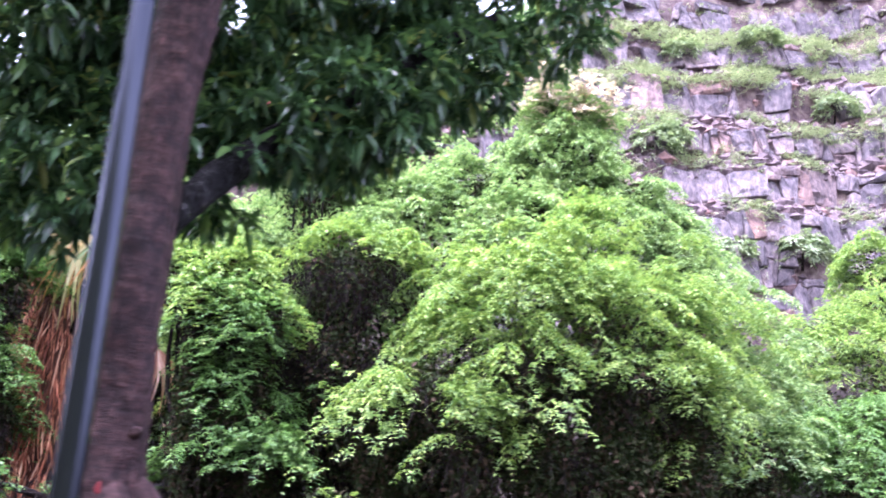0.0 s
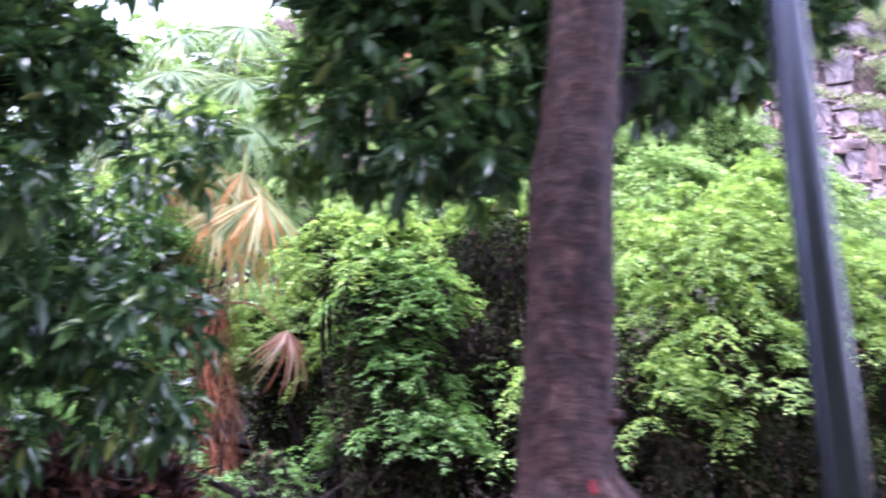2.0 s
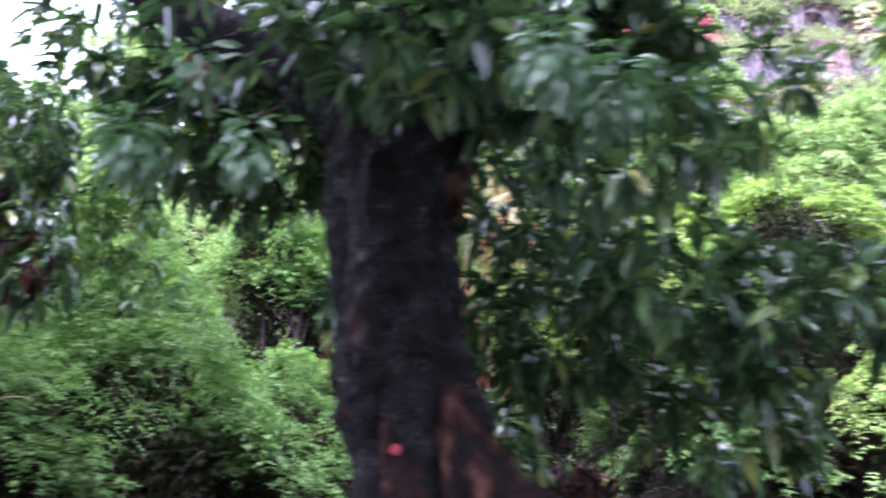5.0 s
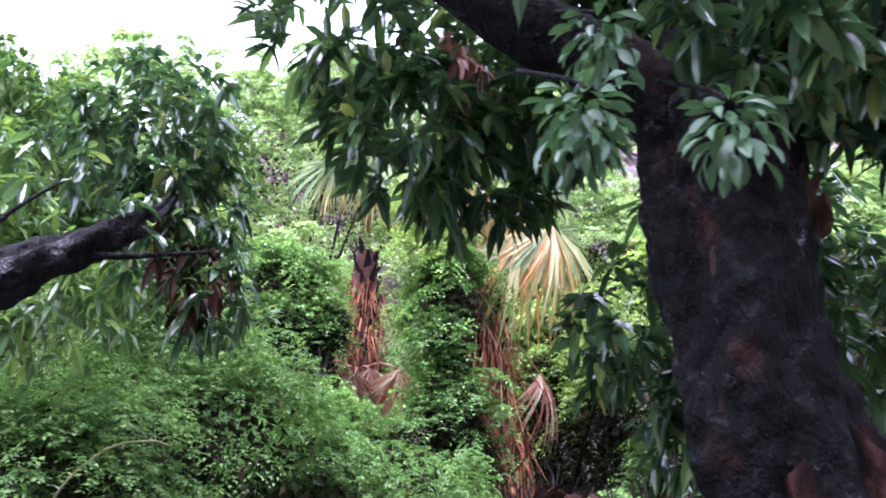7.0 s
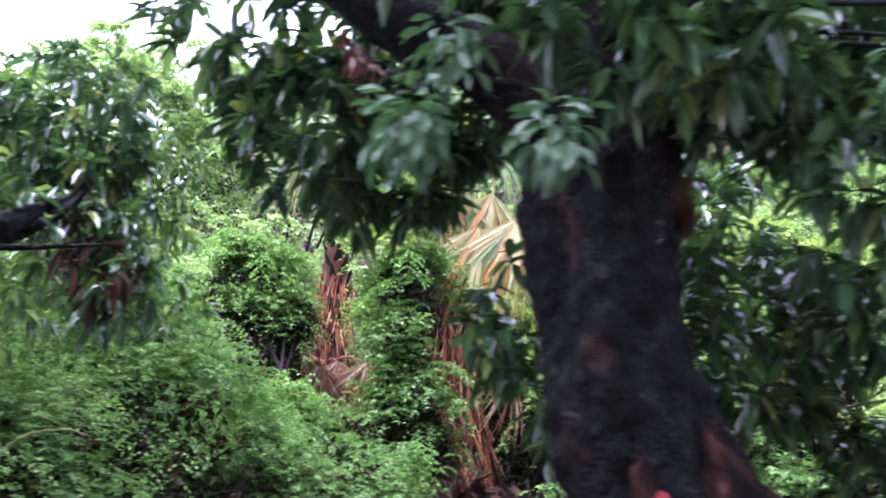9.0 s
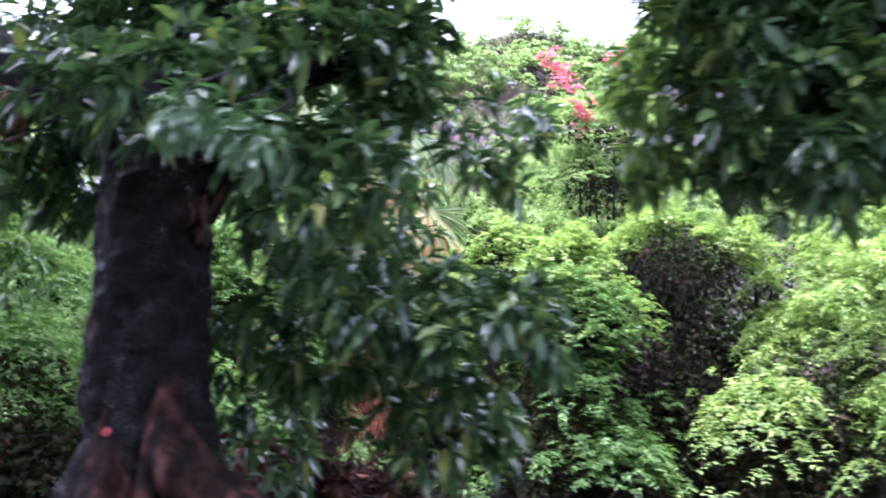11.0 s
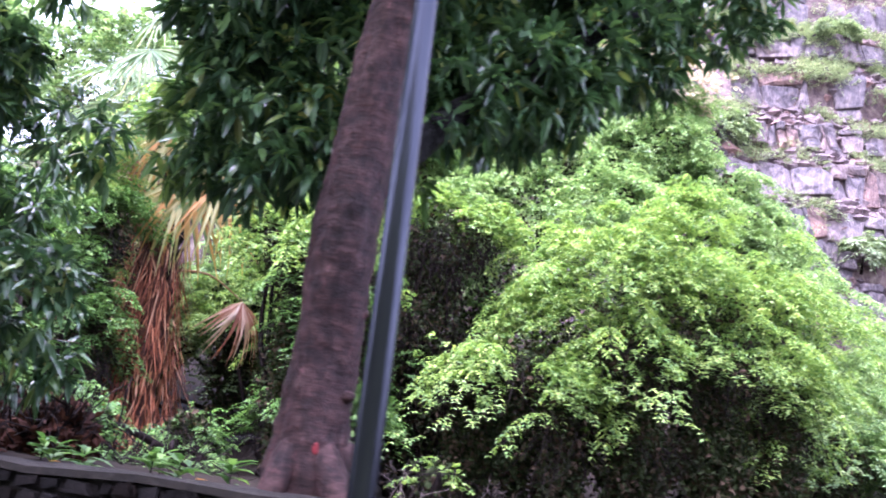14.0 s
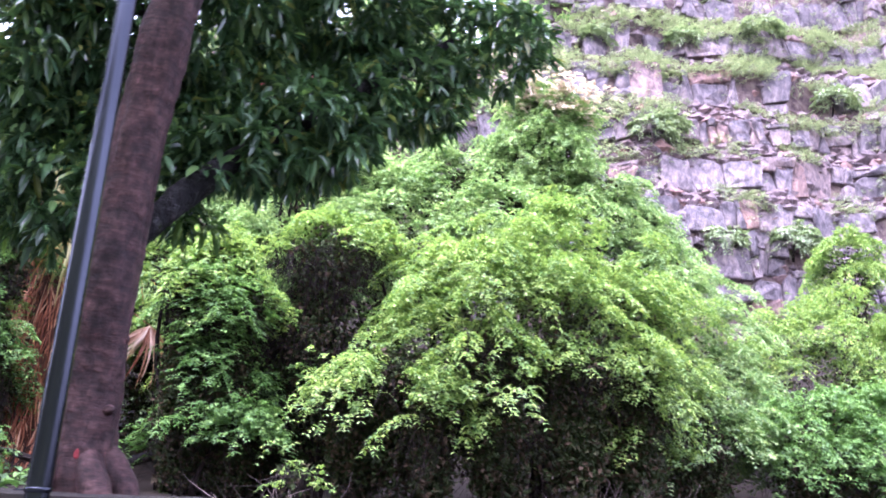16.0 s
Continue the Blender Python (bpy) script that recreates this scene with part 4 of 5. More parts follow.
bush("background_tree", [(-8.0, 20.8, 9.6, 2.2, 1.4, 3.4), (-11.8, 19.8, 9.2, 2.3, 1.5, 3.4), (-6.4, 21.4, 10.6, 1.7, 1.2, 3.2), (-9.9, 20.4, 9.8, 1.6, 1.2, 2.9)], VINE, "tall pale green trees behind the palms", 1.2, 0.75, 22, 3, 0.45, 0.11, 0.06, category="tree")
bush("background_bush", [(-6.0, 18.6, 3.8, 1.5, 1.0, 1.6), (-3.9, 20.5, 8.0, 1.0, .9, 1.6), (-2.2, 20.5, 7.9, .9, .8, 1.2), (-0.7, 19.5, 8.0, 1.2, .9, 1.9)], VINE, "green climbers filling the gap between the palms", 0.9, 0.6, 24, 3, 0.36, 0.09, 0.05)
bush("background_bush", [(-3.0, 19.5, 4.2, 2.4, 1.4, 3.0), (-8.5, 19.0, 4.5, 2.6, 1.5, 3.2)], VINE, "dense green bushes behind the palms", 1.15, 0.7, 20, 3, 0.4, 0.1, 0.055)
bush("background_bush", [(-12.5, 15.0, 4.0, 2.3, 1.6, 3.4), (-10.3, 12.6, 4.0, 1.6, 1.3, 2.6), (-10.2, 16.6, 5.3, 1.5, 1.0, 1.7)], VINE, "dense green bushes at the foot of the hill", 1.15, 0.7, 20, 3, 0.4, 0.1, 0.055)

def dry_brush(x, y, z, count, label, bark=None, thick=0.007):
    z = ground_height(x, y) - 0.02
    ob = thing("dry_brush", x, y, z, label, "twigs")
    p = np.array([x, y, z]) + rng.normal(0, 1, (count, 3)) * np.array([0.4, 0.2, 0.0])
    e = p + rng.normal(0, 1, (count, 3)) * np.array([0.4, 0.2, 0.18]) + np.array([0, 0, 0.42])
    tagged(foliage("twig_tangle", ob, ribbons(p, e, rng.normal(0, 0.12, (count, 3)), thick), bark or BARK_TWIG), kind="stuff")
    return ob


dry_brush(-0.2, 9.9, 1.15, 20, "pinkish grey dry brushwood on the bank", PALE_TWIG, 0.008)
dry_brush(5.0, 11.2, 1.2, 90, "reddish brown dry twigs below the bush", PALE_TWIG, 0.006)
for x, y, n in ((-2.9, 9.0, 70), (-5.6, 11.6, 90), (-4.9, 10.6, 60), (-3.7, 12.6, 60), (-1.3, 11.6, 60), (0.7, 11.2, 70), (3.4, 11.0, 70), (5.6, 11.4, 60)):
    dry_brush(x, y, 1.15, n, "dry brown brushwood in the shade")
bush("low_weed", [(0.1, 9.6, 1.45, .3, .25, .2)], LIME, "small yellow-green weed among the dry brushwood", 0.35, 0.2, 14, 2, 0.14, 0.05, 0.035, 4, 3, arch=0, twigs=30, category="plant", inner=0.03)
def dry_leaf_heap(x, y, z, a, b, c, label):
    ob = thing("dry_leaf_heap", x, y, 1.15, label, "leaves", "heaps of dry leaves")
    foliage("leaves", ob, inner_leaves([(x, y, z, a, b, c)], 700, 0.13), LITTER)
    n = 160
    p = np.array([x, y, z]) + rng.normal(0, 0.4, (n, 3)) * np.array([a, b, 0.5 * c])
    e = p + rng.normal(0, 0.15, (n, 3)) + np.array([0, 0, 0.25])
    tagged(foliage("twig_tangle", ob, ribbons(p, e, rng.normal(0, 0.1, (n, 3)), 0.012), BARK_TWIG), kind="stuff")


for x, y, z, a, b, c in ((-4.35, 7.6, 1.45, .5, .4, .55), (-3.75, 8.3, 1.4, .5, .4, .5), (-5.0, 8.4, 1.45, .45, .4, .55), (-4.6, 9.2, 1.4, .6, .4, .5)):
    dry_leaf_heap(x, y, z, a, b, c, "heap of dry reddish brown leaves and stems on the bank")
st = thing("bent_stalk", -8.0, 7.75, 1.12, "pale dry stalk bending over the ferny bush", "stalk")
limb("stalk", st, [(-8.25, 7.75, 1.12, .010), (-8.1, 7.75, 1.72, .009), (-7.85, 7.7, 2.0, .008), (-7.6, 7.65, 2.06, .006), (-7.45, 7.6, 2.03, .003)], PALE_STALK, 6, 6, 0.1)
br = thing("fallen_branch", -2.8, 13.2, 1.2, "dark curved fallen branch lying before the bush", "branch")
limb("branch", br, [(-3.6, 13.6, 1.15, .09), (-3.0, 13.3, 1.38, .09), (-2.55, 13.0, 1.55, .085), (-2.1, 12.8, 1.62, .075), (-1.6, 12.6, 1.5, .05), (-1.2, 12.5, 0.9, .04)], BARK_DARK, 12, 6, 0.2)
for x, y in ((-2.0, 5.6), (-2.4, 6.6), (-2.7, 5.9), (-1.75, 6.2), (-3.1, 6.5), (-3.5, 7.4), (-2.55, 7.6)):
    pl = thing("broadleaf_plant", x, y, 1.15, "low green broadleaf plant growing on the bank", "plant", "plants on the bank")
    n = 16
    a = np.arange(n) * 2.4
    way = unit(np.stack([np.cos(a), np.sin(a), rng.uniform(0.1, 0.9, n)], 1))
    p = np.array([x, y, 1.2]) + rng.uniform(0, 0.15, (n, 1)) * np.array([0, 0, 1.0])
    foliage("leaves", pl, blades(p, way, np.tile([0, 0, 1.0], (n, 1)), rng.uniform(0.14, 0.26, n), np.full(n, 0.07), 0.3), FERNY)
    limb("stem", pl, [(x, y, 1.13, .008), (x, y, 1.35, .005)], BARK_TWIG, 6, 3)


# ---- palms ----
def fan_mesh(name, mat, count, length, spread, fold):
    """A fan leaf: a stalk, then narrow folded segments that part towards their drooping tips. It opens along +x."""
    a = np.radians(np.linspace(-spread, spread, count)) + rng.normal(0, 0.02, count)
    way = np.stack([np.cos(a), np.sin(a), rng.normal(-0.05, 0.06, count)], 1)
    L = length * (0.78 + 0.22 * np.cos(a * 0.7)) * rng.uniform(0.9, 1.08, count)
    side = np.stack([-np.sin(a), np.cos(a), np.zeros(count)], 1)
    sag, bend = rng.uniform(0.7, 1.5, count), rng.normal(0, 0.05, count)
    w = 2.6 * length * math.radians(spread) / count * 0.36
    st = (0.02, 0.35, 0.6, 0.82, 1.0)
    wd = (0.1, 0.74, 0.46, 0.26, 0.02)
    rows = []
    for s, k in zip(st, wd):
        c = way * (L * s)[:, None]
        c[:, 2] -= (fold * sag) * L * s ** 2.6
        c += side * (bend * L * s ** 3)[:, None]
        rows += [c - side * w * k + np.array([0, 0, w * k * 0.45]), c, c + side * w * k + np.array([0, 0, w * k * 0.45])]
    v = np.stack(rows, 1).reshape(-1, 3)
    base = 15 * np.arange(count)[:, None]
    quads = np.concatenate([base + np.array((3 * i + j, 3 * i + j + 1, 3 * i + j + 4, 3 * i + j + 3)) for i in range(4) for j in (0, 1)])
    me = raw_mesh(name, v, [quads])
    me.materials.append(mat)
    return me


FANS = {"green": fan_mesh("blade", FAN_GREEN, 38, 1.05, 112, 0.3), "yellow": fan_mesh("blade", FAN_YELLOW, 26, 1.3, 56, 0.4), "dead": fan_mesh("blade", FAN_DEAD, 22, 0.9, 62, 0.35)}
LABELS = {"green": "green fan blade", "yellow": "yellowing fan blade", "dead": "dry brown fan blade"}


def frond(palm, hub, apex, kind, hang, size=1.0, turn=0.0):
    """A stalk from the crown to apex, and a fan there that tips down by hang degrees."""
    o = palm.location
    hub, apex = Vector(hub), Vector(apex)
    d = apex - hub
    mid = hub + d * 0.5 + Vector((0, 0, 0.12 * d.length))
    bm = bmesh.new()
    line = smooth_line([(*hub, .03), (*mid, .02), (*apex, .012)], 4)
    tube(bm, line[:, :3] - np.array(o), line[:, 3], 6)
    stalk = part("frond", bm, {"green": FAN_GREEN, "yellow": FAN_YELLOW, "dead": FAN_DEAD}[kind], palm)
    blade = link_mesh("blade", FANS[kind], None, stalk, LABELS[kind])
    yaw = math.degrees(math.atan2(d.y - 0.9, d.x * 0.6)) + turn
    blade.matrix_local = Matrix.Translation(apex - o) @ pose(0, 0, 0, 0, hang, yaw) @ Matrix.Diagonal((size, size, size, 1))


def palm(x, y, top, label, radius=0.32):
    ob = thing("fan_palm", x, y, ground_height(x, y) - 0.05, label, "palm")
    b = ob.location.z
    bm = bmesh.new()
    hs = np.linspace(0, top - b, 26)
    tube(bm, [(0.04 * math.sin(h), 0.03 * math.cos(h * 1.3), h) for h in hs], [radius * (1.15 - 0.3 * h / hs[-1]) for h in hs], 18, 0.3, x)
    part("trunk", bm, PALM_BARK, ob)
    bm = bmesh.new()
    bmesh.ops.create_cone(bm, segments=5, radius1=0.09, radius2=0.02, depth=0.34, cap_ends=True)
    stump = bpy.data.meshes.new("leaf_base")
    bm.to_mesh(stump)
    bm.free()
    for k in range(44):
        q = Matrix.Rotation(k * 2.4, 4, "Z") @ Matrix.Translation((radius * 0.9, 0, top - b - 2.0 + k * 0.05)) @ Matrix.Rotation(radians(28), 4, "Y")
        link_mesh("leaf_base", stump, BARK_TWIG, ob).matrix_local = q @ Matrix.Diagonal((0.5, 1, 1, 1))
    n = 2300
    a, h = rng.uniform(0, 2 * math.pi, n), (top - b - 0.5) * rng.uniform(0.08, 1, n) ** 1.3
    out = np.stack([np.cos(a), np.sin(a), np.zeros(n)], 1)
    p = out * (radius * 0.95 + rng.uniform(0, 0.14, n) + radius * 1.5 * np.clip(1 - h / (top - b) * 1.5, 0, 1))[:, None] + np.array([0, 0, 1.0]) * h[:, None]
    way = unit(out * rng.uniform(0.02, 0.4, (n, 1)) + np.array([0, 0, -1.0]) + rng.normal(0, 0.18, (n, 3)))
    L = np.where(rng.uniform(0, 1, n) < 0.12, rng.uniform(0.5, 1.2, n), rng.uniform(0.12, 0.5, n))
    L = np.minimum(L, h)
    v, f = blades(p, way, out, L, rng.uniform(0.008, 0.034, n), 0.1)
    link_mesh("fibre_skirt", raw_mesh("fibre_skirt", v, f), FIBRE, ob, "hanging skirt of rusty dry leaf fibres")
    return ob


ob = palm(-4.65, 14.0, 5.2, "fan palm with rusty fibrous trunk, green and yellow fans", 0.38)
hub = (-4.6, 14.1, 5.6)
for apex, kind, hang, size in (((-5.5, 13.7, 8.3), "green", 50, 1.15), ((-4.3, 13.8, 8.3), "green", 55, 1.15), ((-4.05, 13.6, 7.35), "green", 60, 1.15), ((-4.75, 13.4, 6.65), "yellow", 80, 1.2),
                               ((-4.05, 13.4, 6.4), "yellow", 84, 0.95), ((-3.6, 13.7, 6.0), "green", 82, 1.15), ((-5.7, 14.2, 7.4), "green", 50, 1.1), ((-4.8, 14.9, 9.2), "green", 30, 1.2),
                               ((-5.5, 14.3, 9.4), "green", 45, 1.2), ((-4.4, 14.2, 9.6), "green", 50, 1.1), ((-4.25, 13.3, 5.8), "yellow", 80, 1.25), ((-3.7, 13.3, 5.95), "yellow", 78, 1.2), ((-3.5, 14.3, 7.2), "green", 50, 1.1),
                               ((-5.3, 13.6, 6.1), "dead", 85, 1.0), ((-5.0, 13.5, 5.3), "dead", 88, 1.1)):
    frond(ob, hub, apex, kind, hang, size)
frond(ob, (-4.5, 14.1, 4.3), (-3.35, 15.7, 4.2), "dead", 66, 1.4, -80)
P, N = shelves([(-5.25, 13.2, 6.3, .6, .35, .45), (-4.7, 13.1, 6.9, .4, .3, .35), (-5.45, 13.2, 5.4, .42, .3, .6), (-5.5, 13.2, 4.5, .3, .25, .4)], 0.5, 0.35, -0.3, 34)
foliage("climber", ob, sprays(P, N, 3, 0.28, 0.065, 0.036, 5), LIME, "bright green climber hanging among the fans")
ob = palm(-6.35, 16.8, 6.6, "taller fan palm with spiny trunk and rusty skirt", 0.26)
hub = (-6.35, 16.8, 7.0)
for apex, kind, hang, size in (((-6.9, 16.2, 9.0), "green", 25, 1.2), ((-7.0, 16.3, 8.2), "green", 50, 1.2), ((-7.0, 16.2, 8.0), "yellow", 62, 0.7), ((-6.1, 16.2, 8.9), "green", 40, 1.2),
                               ((-5.7, 16.5, 8.2), "green", 45, 1.2), ((-6.6, 17.4, 9.2), "green", 20, 1.2), ((-6.3, 16.2, 7.8), "yellow", 70, 0.7)):
    frond(ob, hub, apex, kind, hang, size)
for k in range(7):
    frond(ob, (-6.4, 16.6, 4.3), (-7.2 + 0.25 * k, 16.0 + 0.1 * (k % 3), 4.25 - 0.12 * (k % 2)), "dead", 88, 0.95)


# ---- the cliff ----
def sway(x):
    """How far the rock bands rise and fall along the cliff."""
    return 0.1 * (x - 30) + 0.9 * noise.noise(Vector((x * 0.06, 2, 0))) + 0.7 * noise.noise(Vector((x * 0.19, 5, 0)))


def cliff_face(x, z):
    """How far back the cliff stands at a height: steep rock bands between sloping ledges."""
    y, zz, z = 49.0, 10.0, z - sway(x)
    for top, slope in ((21.8, 0.05), (23.3, 0.7), (26.0, 0.05), (27.6, 0.8), (29.8, 0.06), (32.0, 0.8), (35.2, 0.08), (37.8, 0.9), (40.4, 0.1), (43.0, 0.8), (60.0, 0.15)):
        y += slope * max(0.0, min(z, top) - zz)
        zz = top
    return y + 1.6 * noise.noise(Vector((x * 0.12, z * 0.1, 0))) + 0.3 * noise.noise(Vector((x * 0.6, z * 0.6, 3)))


def cliff_top(x):
    return 37.5 + max(0.0, min(1.5 * (x - 12), 4 + 0.75 * (x - 11))) - max(0.0, (-9.5 - x) * 1.7) + max(0.0, (-19 - x) * 0.9) + 2 * noise.noise(Vector((x * 0.15, 0, 0)))


cliff = thing("cliff", 20, 55, 8, "tall stepped cliff of purple-grey basalt with grassy ledges", "cliff", kind="structure")
o = np.array(cliff.location)
nx, nz = 150, 90
verts = []
for i in range(nx):
    x = -45 + 0.9 * i
    for j in range(nz):
        z = 8 + (cliff_top(x) - 8) * j / (nz - 3) if j < nz - 2 else cliff_top(x) + 1.5 * (j - nz + 3)
        verts.append((x, cliff_face(x, z) + (0 if j < nz - 2 else 8 * (j - nz + 3)), z))
k = np.array([i * nz + j for i in range(nx - 1) for j in range(nz - 1)])[:, None]
me = raw_mesh("rock_face", np.array(verts) - o, [k + np.array((0, nz, nz + 1, 1))], True)
link_mesh("rock_face", me, SCREE, cliff, "reddish scree and broken rock between the bands")


def block_mesh(seed):
    r = random.Random(seed)
    bm = bmesh.new()
    bmesh.ops.create_cube(bm, size=1)
    for v in bm.verts:
        v.co += Vector([r.uniform(-0.17, 0.17) for _ in range(3)])
    bmesh.ops.bevel(bm, geom=bm.edges[:], offset=0.17, segments=2, affect="EDGES")
    me = bpy.data.meshes.new("stone")
    bm.to_mesh(me)
    bm.free()
    me.materials.append(WALL_STONE)
    return me


dice = random.Random(3)


def layered(x0, x1, z0, z1, size):
    """A band of rock split into one or two courses of upright, cracked blocks: their outlines in x and z."""
    n = max(1, round((z1 - z0) / 2.6))
    for a, b in ((z0 + (z1 - z0) * k / n, z0 + (z1 - z0) * (k + 1) / n) for k in range(n)):
        x, lean = x0, 0.0
        while x < x1:
            w, lean2 = size * dice.choice((dice.uniform(0.3, 0.8), dice.uniform(0.6, 1.4), dice.uniform(1.2, 2.3))), dice.uniform(-0.28, 0.28)
            lo = a + 1.1 * noise.noise(Vector((x * 0.16, a, 1))) + dice.uniform(-0.15, 0.15)
            hi = b + 1.1 * noise.noise(Vector((x * 0.16, b, 1))) + dice.uniform(-0.6, 0.1)
            cuts = [lo] + sorted(dice.uniform(lo + 0.3, hi - 0.3) for _ in range(dice.choice((0, 0, 1, 1, 2)))) + [hi]
            for c, d in zip(cuts, cuts[1:]):
                if d - c < 0.2 or dice.random() < 0.12:
                    continue
                tilt = dice.uniform(-0.12, 0.12) * w
                cut = [dice.uniform(0.04, 0.42) * min(w, d - c) for _ in range(4)]
                l0, l1 = x + lean * (c - a), x + lean * (d - a)
                r0, r1 = x + w + lean2 * (c - a), x + w + lean2 * (d - a)
                yield (x + w / 2 + (lean + lean2) * (c + d - 2 * a) / 4, (c + d) / 2), [(l0, c), (r0, c + tilt), (r1, d - cut[0]), (r1 - cut[1], d + tilt), (l1 + cut[2], d), (l1, d - cut[3])]
            x, lean = x + w + 0.02, lean2


def block_verts(p, poly):
    """A block: a sunk back outline, a front outline pulled in a little, and a tilted, broken front face."""
    n = len(poly)
    tx, tz, out = dice.uniform(-0.32, 0.32), dice.uniform(-0.12, 0.25), dice.uniform(0.25, 0.7)
    base = cliff_face(p[0], p[1] + sway(p[0]))
    rows = []
    for grow, dep in ((1.0, 1.6), (1.0, 0.16), (0.98, 0.05), (0.9, 0.0), (0.5, -0.04)):
        for x, z in poly:
            x, z = p[0] + (x - p[0]) * grow, p[1] + (z - p[1]) * grow
            rows.append((x, base - out + dep + tx * (x - p[0]) + tz * (z - p[1]) + (0.06 if grow == 1.0 else 0.26) * noise.noise(Vector((x * 1.3, z * 1.3, dep))), z))
    rows.append((p[0], base - out - 0.1 + dice.uniform(-0.1, 0.06), p[1]))
    rows = [(x, y, z + sway(x)) for x, y, z in rows]
    f = [(r * n + k, r * n + (k + 1) % n, (r + 1) * n + (k + 1) % n, (r + 1) * n + k) for r in (0, 1, 2, 3) for k in range(n)]
    return rows, f, [(4 * n + k, 4 * n + (k + 1) % n, 5 * n) for k in range(n)]


BANDS = ((13.5, 21.9, 1.3), (23.0, 26.2, 1.4), (27.3, 30.0, 1.2), (31.8, 35.4, 1.7), (37.6, 40.4, 1.4), (43.0, 46.8, 1.5), (48.0, 51.5, 1.7), (52.5, 56, 1.8))
made, rest_v, rest_f = 0, [], []
for z0, z1, size in BANDS:
    for p, poly in layered(-3, 58, z0, z1, size):
        if p[1] + sway(p[0]) > cliff_top(p[0]) or (p[0] < 15 and p[1] > 34) or (p[0] < 9 and (p[1] > 30.0 or p[1] < 26.5)):
            continue
        v, quads, tris = block_verts(p, poly)
        if 13 < p[0] < 36 and p[1] > 19.0 and made < 298:
            made += 1
            me = bpy.data.meshes.new("rock_block")
            me.from_pydata([Vector(q) - Vector(v[-1]) for q in v], [], quads + tris)
            blk = link_mesh("rock_block", me, ROCK, cliff)
            blk.location = Vector(v[-1]) - cliff.location
        else:
            k = len(rest_v)
            rest_v += [tuple(Vector(q) - cliff.location) for q in v]
            rest_f += [tuple(i + k for i in f) for f in quads + tris]
me = bpy.data.meshes.new("farther_blocks")
me.from_pydata(rest_v, [], rest_f)
tagged(link_mesh("farther_blocks", me, ROCK, cliff, "farther rock blocks of the cliff"), kind="stuff")

V, F = [], []
for _ in range(5200):
    x = dice.uniform(2, 46)
    z0, z1 = dice.choice(((21.3, 23.3), (25.7, 27.6), (29.6, 32.0), (35.0, 37.8), (40.0, 43.0), (13, 44)))
    z = dice.uniform(z0, z1) + sway(x)
    if z > cliff_top(x):
        continue
    r = 0.16 + 0.5 * dice.random() ** 3
    c = Vector((x, cliff_face(x, z) - 0.1 * r, z))
    k = len(V)
    for q in ((1, 0, 0), (-1, 0, 0), (0, 1, 0), (0, -1, 0), (0, 0, 1), (0, 0, -1)):
        V.append(tuple(c + Vector((q[0] * 1.5, q[1], q[2])) * r * dice.uniform(0.55, 1.2) + Vector([dice.uniform(-0.4, 0.4) * r for _ in range(3)]) - cliff.location))
    F += [(k + a, k + b, k + e) for a, b, e in ((0, 2, 4), (2, 1, 4), (1, 3, 4), (3, 0, 4), (2, 0, 5), (1, 2, 5), (3, 1, 5), (0, 3, 5))]
me = bpy.data.meshes.new("rubble")
me.from_pydata(V, [], F)
tagged(link_mesh("rubble", me, RUBBLE, cliff, "loose reddish and grey rubble on the ledges"), kind="stuff")

P = []
for z0, z1, n in ((21.4, 23.2, 1500), (25.6, 27.8, 2000), (29.2, 32.4, 2800), (34.2, 38.4, 5200), (39.4, 43.6, 4500), (12, 47, 4200)):
    for _ in range(n):
        x = dice.uniform(-6, 56)
        z = dice.uniform(z0, z1) + sway(x) + 0.7 * noise.noise(Vector((x * 0.5, z0, 1)))
        if z < cliff_top(x) and noise.noise(Vector((x * 0.22, z * 0.35, 7))) > 0.16 - 0.012 * (z - 30) - 0.3 * dice.random() ** 3:
            P.append((x, cliff_face(x, z) - dice.uniform(0.3, 0.75), z))
for _ in range(1500):
    x = dice.uniform(-42, 0)
    z = dice.uniform(12, cliff_top(x))
    P.append((x, cliff_face(x, z) - 0.3, z))
for _ in range(1400):
    x = dice.uniform(-42, 70)
    P.append((x, cliff_face(x, cliff_top(x)) + dice.uniform(0, 2), cliff_top(x) + dice.uniform(0, 1.6)))
P = np.array(P)
scrub = thing("ledge_scrub", 20, 54, 20, "yellow-green grass and scrub on the cliff ledges", "scrub", kind="stuff")
foliage("scrub", scrub, sprays(P, np.tile([0, -0.6, 0.6], (len(P), 1)), 2, 0.5, 0.24, 0.07, 4, 0.3), SCRUB)
woods = thing("hillside_woods", -6, 57, 30, "dense green woods on the hilltop and slope", "woods", kind="stuff")
W = []
for _ in range(240):
    x = dice.uniform(-26, 17)
    z = cliff_top(x) - abs(dice.gauss(0, 1)) * (10 if x < -3 else 3.0)
    r = dice.uniform(0.9, 1.9)
    W.append((x, cliff_face(x, max(z, 12)) - 0.3, z, r, r * 0.8, r * 0.8))
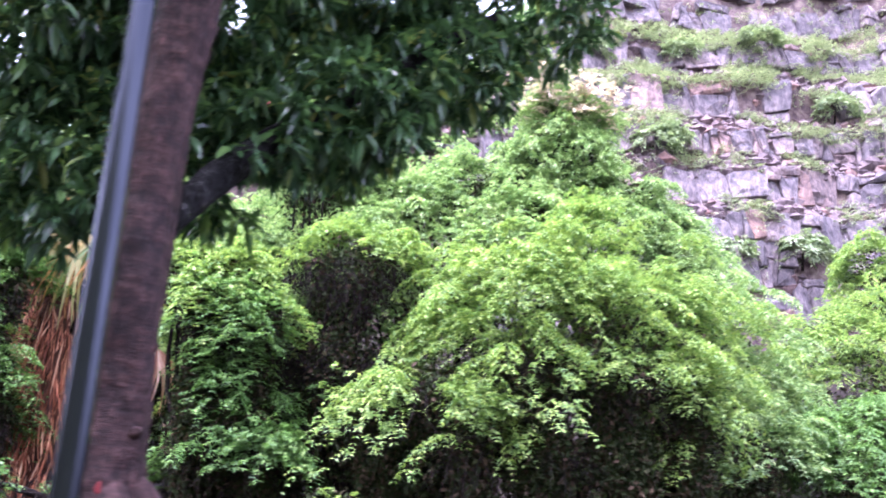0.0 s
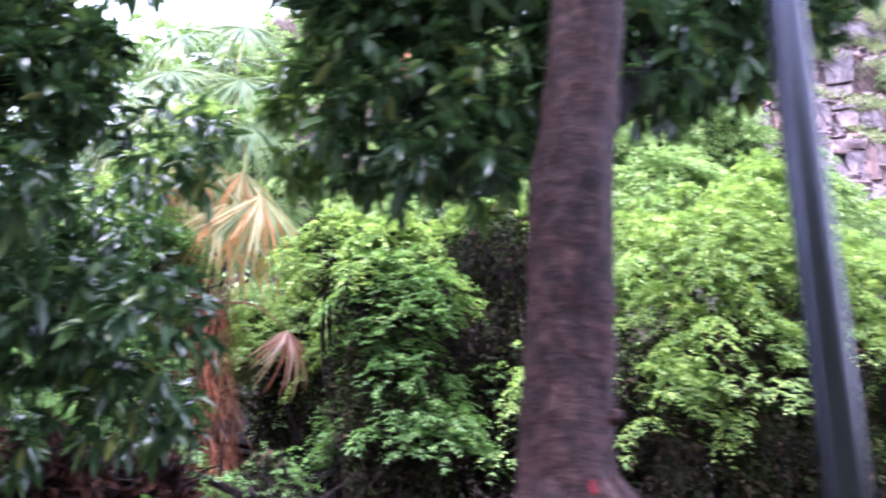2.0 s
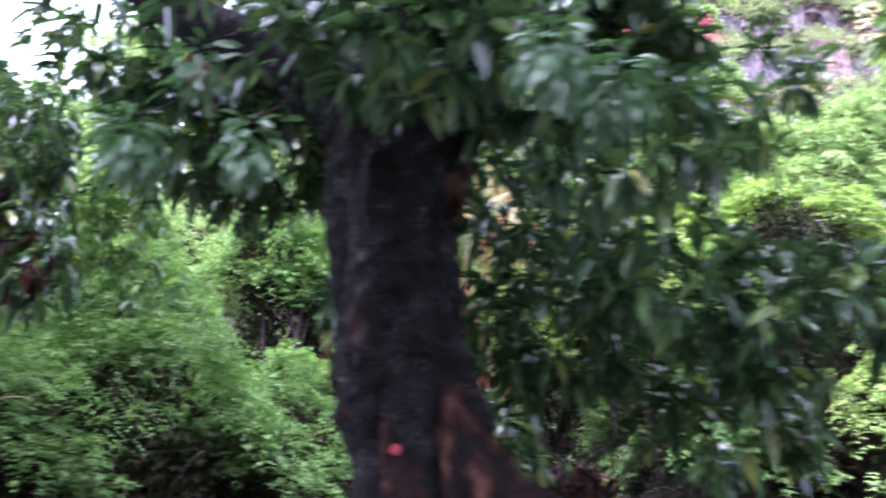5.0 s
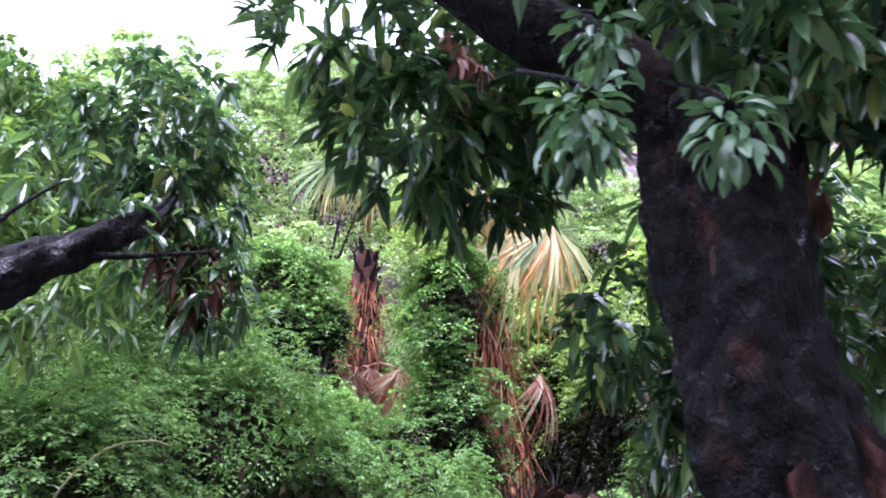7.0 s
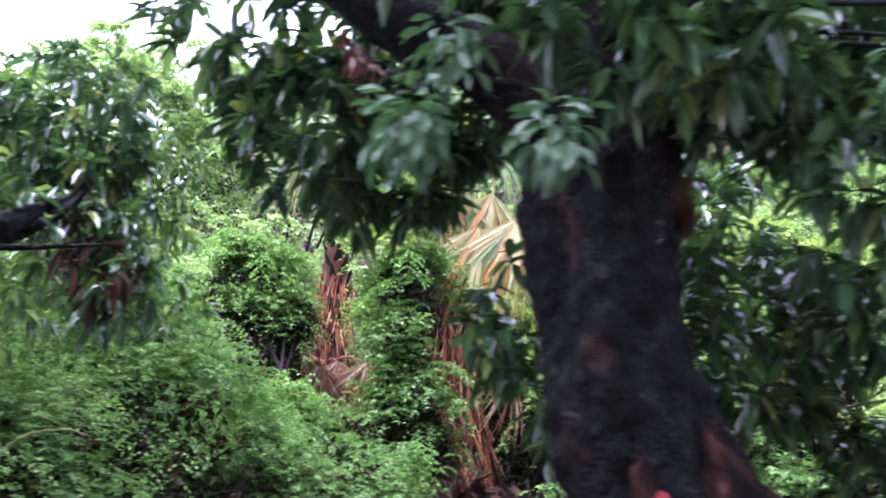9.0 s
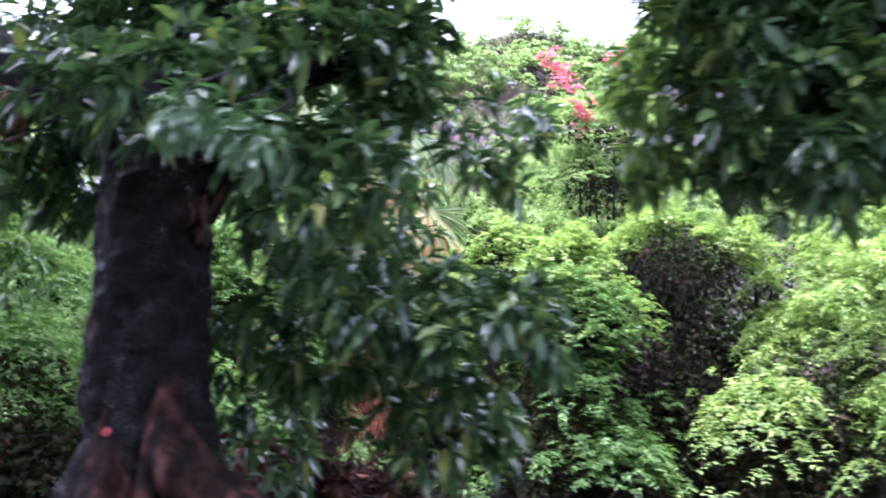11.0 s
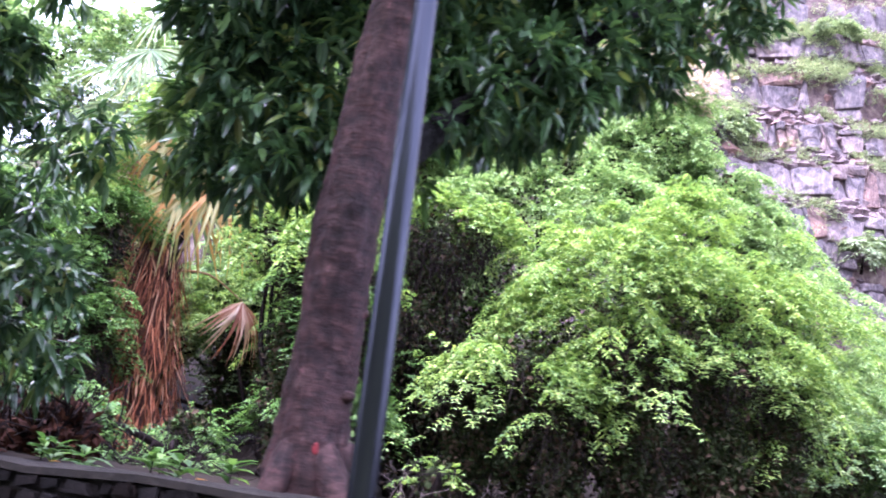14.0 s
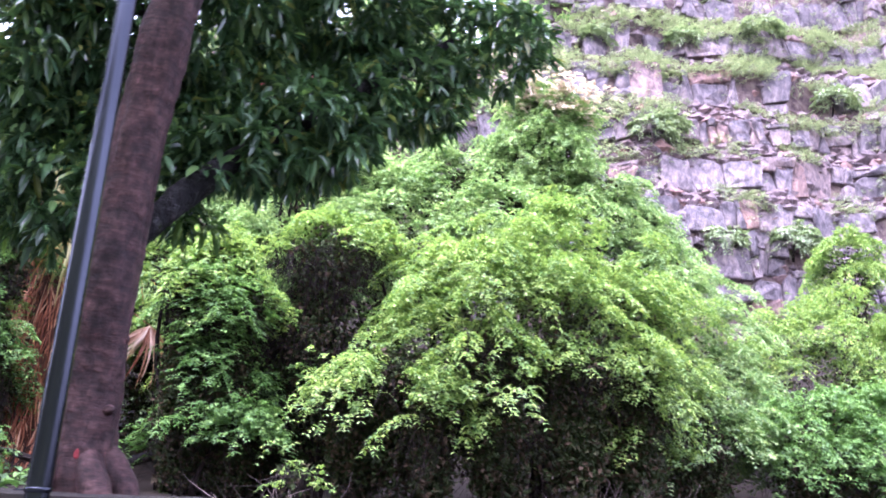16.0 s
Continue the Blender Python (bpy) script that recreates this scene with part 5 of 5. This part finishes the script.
for _ in range(150):
    x, z, r = dice.uniform(-10, 11), dice.uniform(12, 36), dice.uniform(1.0, 1.8)
    if not (-2.6 < x < 2.2 and 24.5 < z < 31):
        W.append((x, cliff_face(x, z) - 0.5, z, r, r * 0.8, r * 0.8))
P, N = on_blobs(W, 1.2, -0.2)
foliage("crowns", woods, sprays(P, N, 5, 0.8, 0.36, 0.22, 4), VINE)
for x, z, r in ((23.5, 27.5, 1.6), (25.2, 28.4, 1.3), (29, 39, 1.5), (33, 18.5, 1.6), (36, 40.5, 1.7), (21, 38.5, 1.2), (41, 33, 1.8), (27.5, 18.2, 1.2)):
    y = cliff_face(x, z) - 0.6
    ob = thing("cliff_shrub", x, y, z - 1.0, "small pale green shrub rooted on a cliff ledge", "shrub", "shrubs on the cliff")
    P, N = on_blobs([(x, y, z + 0.3, r, r * 0.8, r * 0.8)], 0.6)
    foliage("crown", ob, sprays(P, N, 7, 0.7, 0.28, 0.14, 6), LEDGE_LEAF)
    limb("stem", ob, [(x, y + 0.3, z - 1.0, .12), (x, y, z + 0.3, .05)], BARK_TWIG, 6, 3)

for x in (-1.66, -2.45):
    lf = thing("fallen_leaf", x, wall_front(x) + 0.2, WALL_TOP + 0.008, "fallen orange leaf lying on the wall top", "leaf", "fallen leaves")
    foliage("blade", lf, blades(np.array([[x, wall_front(x) + 0.2, WALL_TOP + 0.012]]), np.array([[0.9, 0.3, 0.05]]), np.array([[0, 0, 1.0]]), np.array([0.06]), np.array([0.03]), 0.05), WALL_LEAF)

# ---- wall stones, last ----
STONES = [block_mesh(40 + s) for s in range(8)]
count = 0
z = WALL_TOP - 0.03
for row in range(7):
    h = dice.uniform(0.075, 0.13)
    x = -4.7
    while x < 1.3 and count < 298:
        w = dice.uniform(0.08, 0.22)
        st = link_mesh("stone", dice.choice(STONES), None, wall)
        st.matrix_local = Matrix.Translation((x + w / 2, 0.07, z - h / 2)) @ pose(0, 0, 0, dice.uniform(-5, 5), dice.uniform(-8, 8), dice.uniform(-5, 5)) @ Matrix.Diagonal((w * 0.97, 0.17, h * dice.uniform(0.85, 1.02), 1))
        x += w
        count += 1
    z -= h
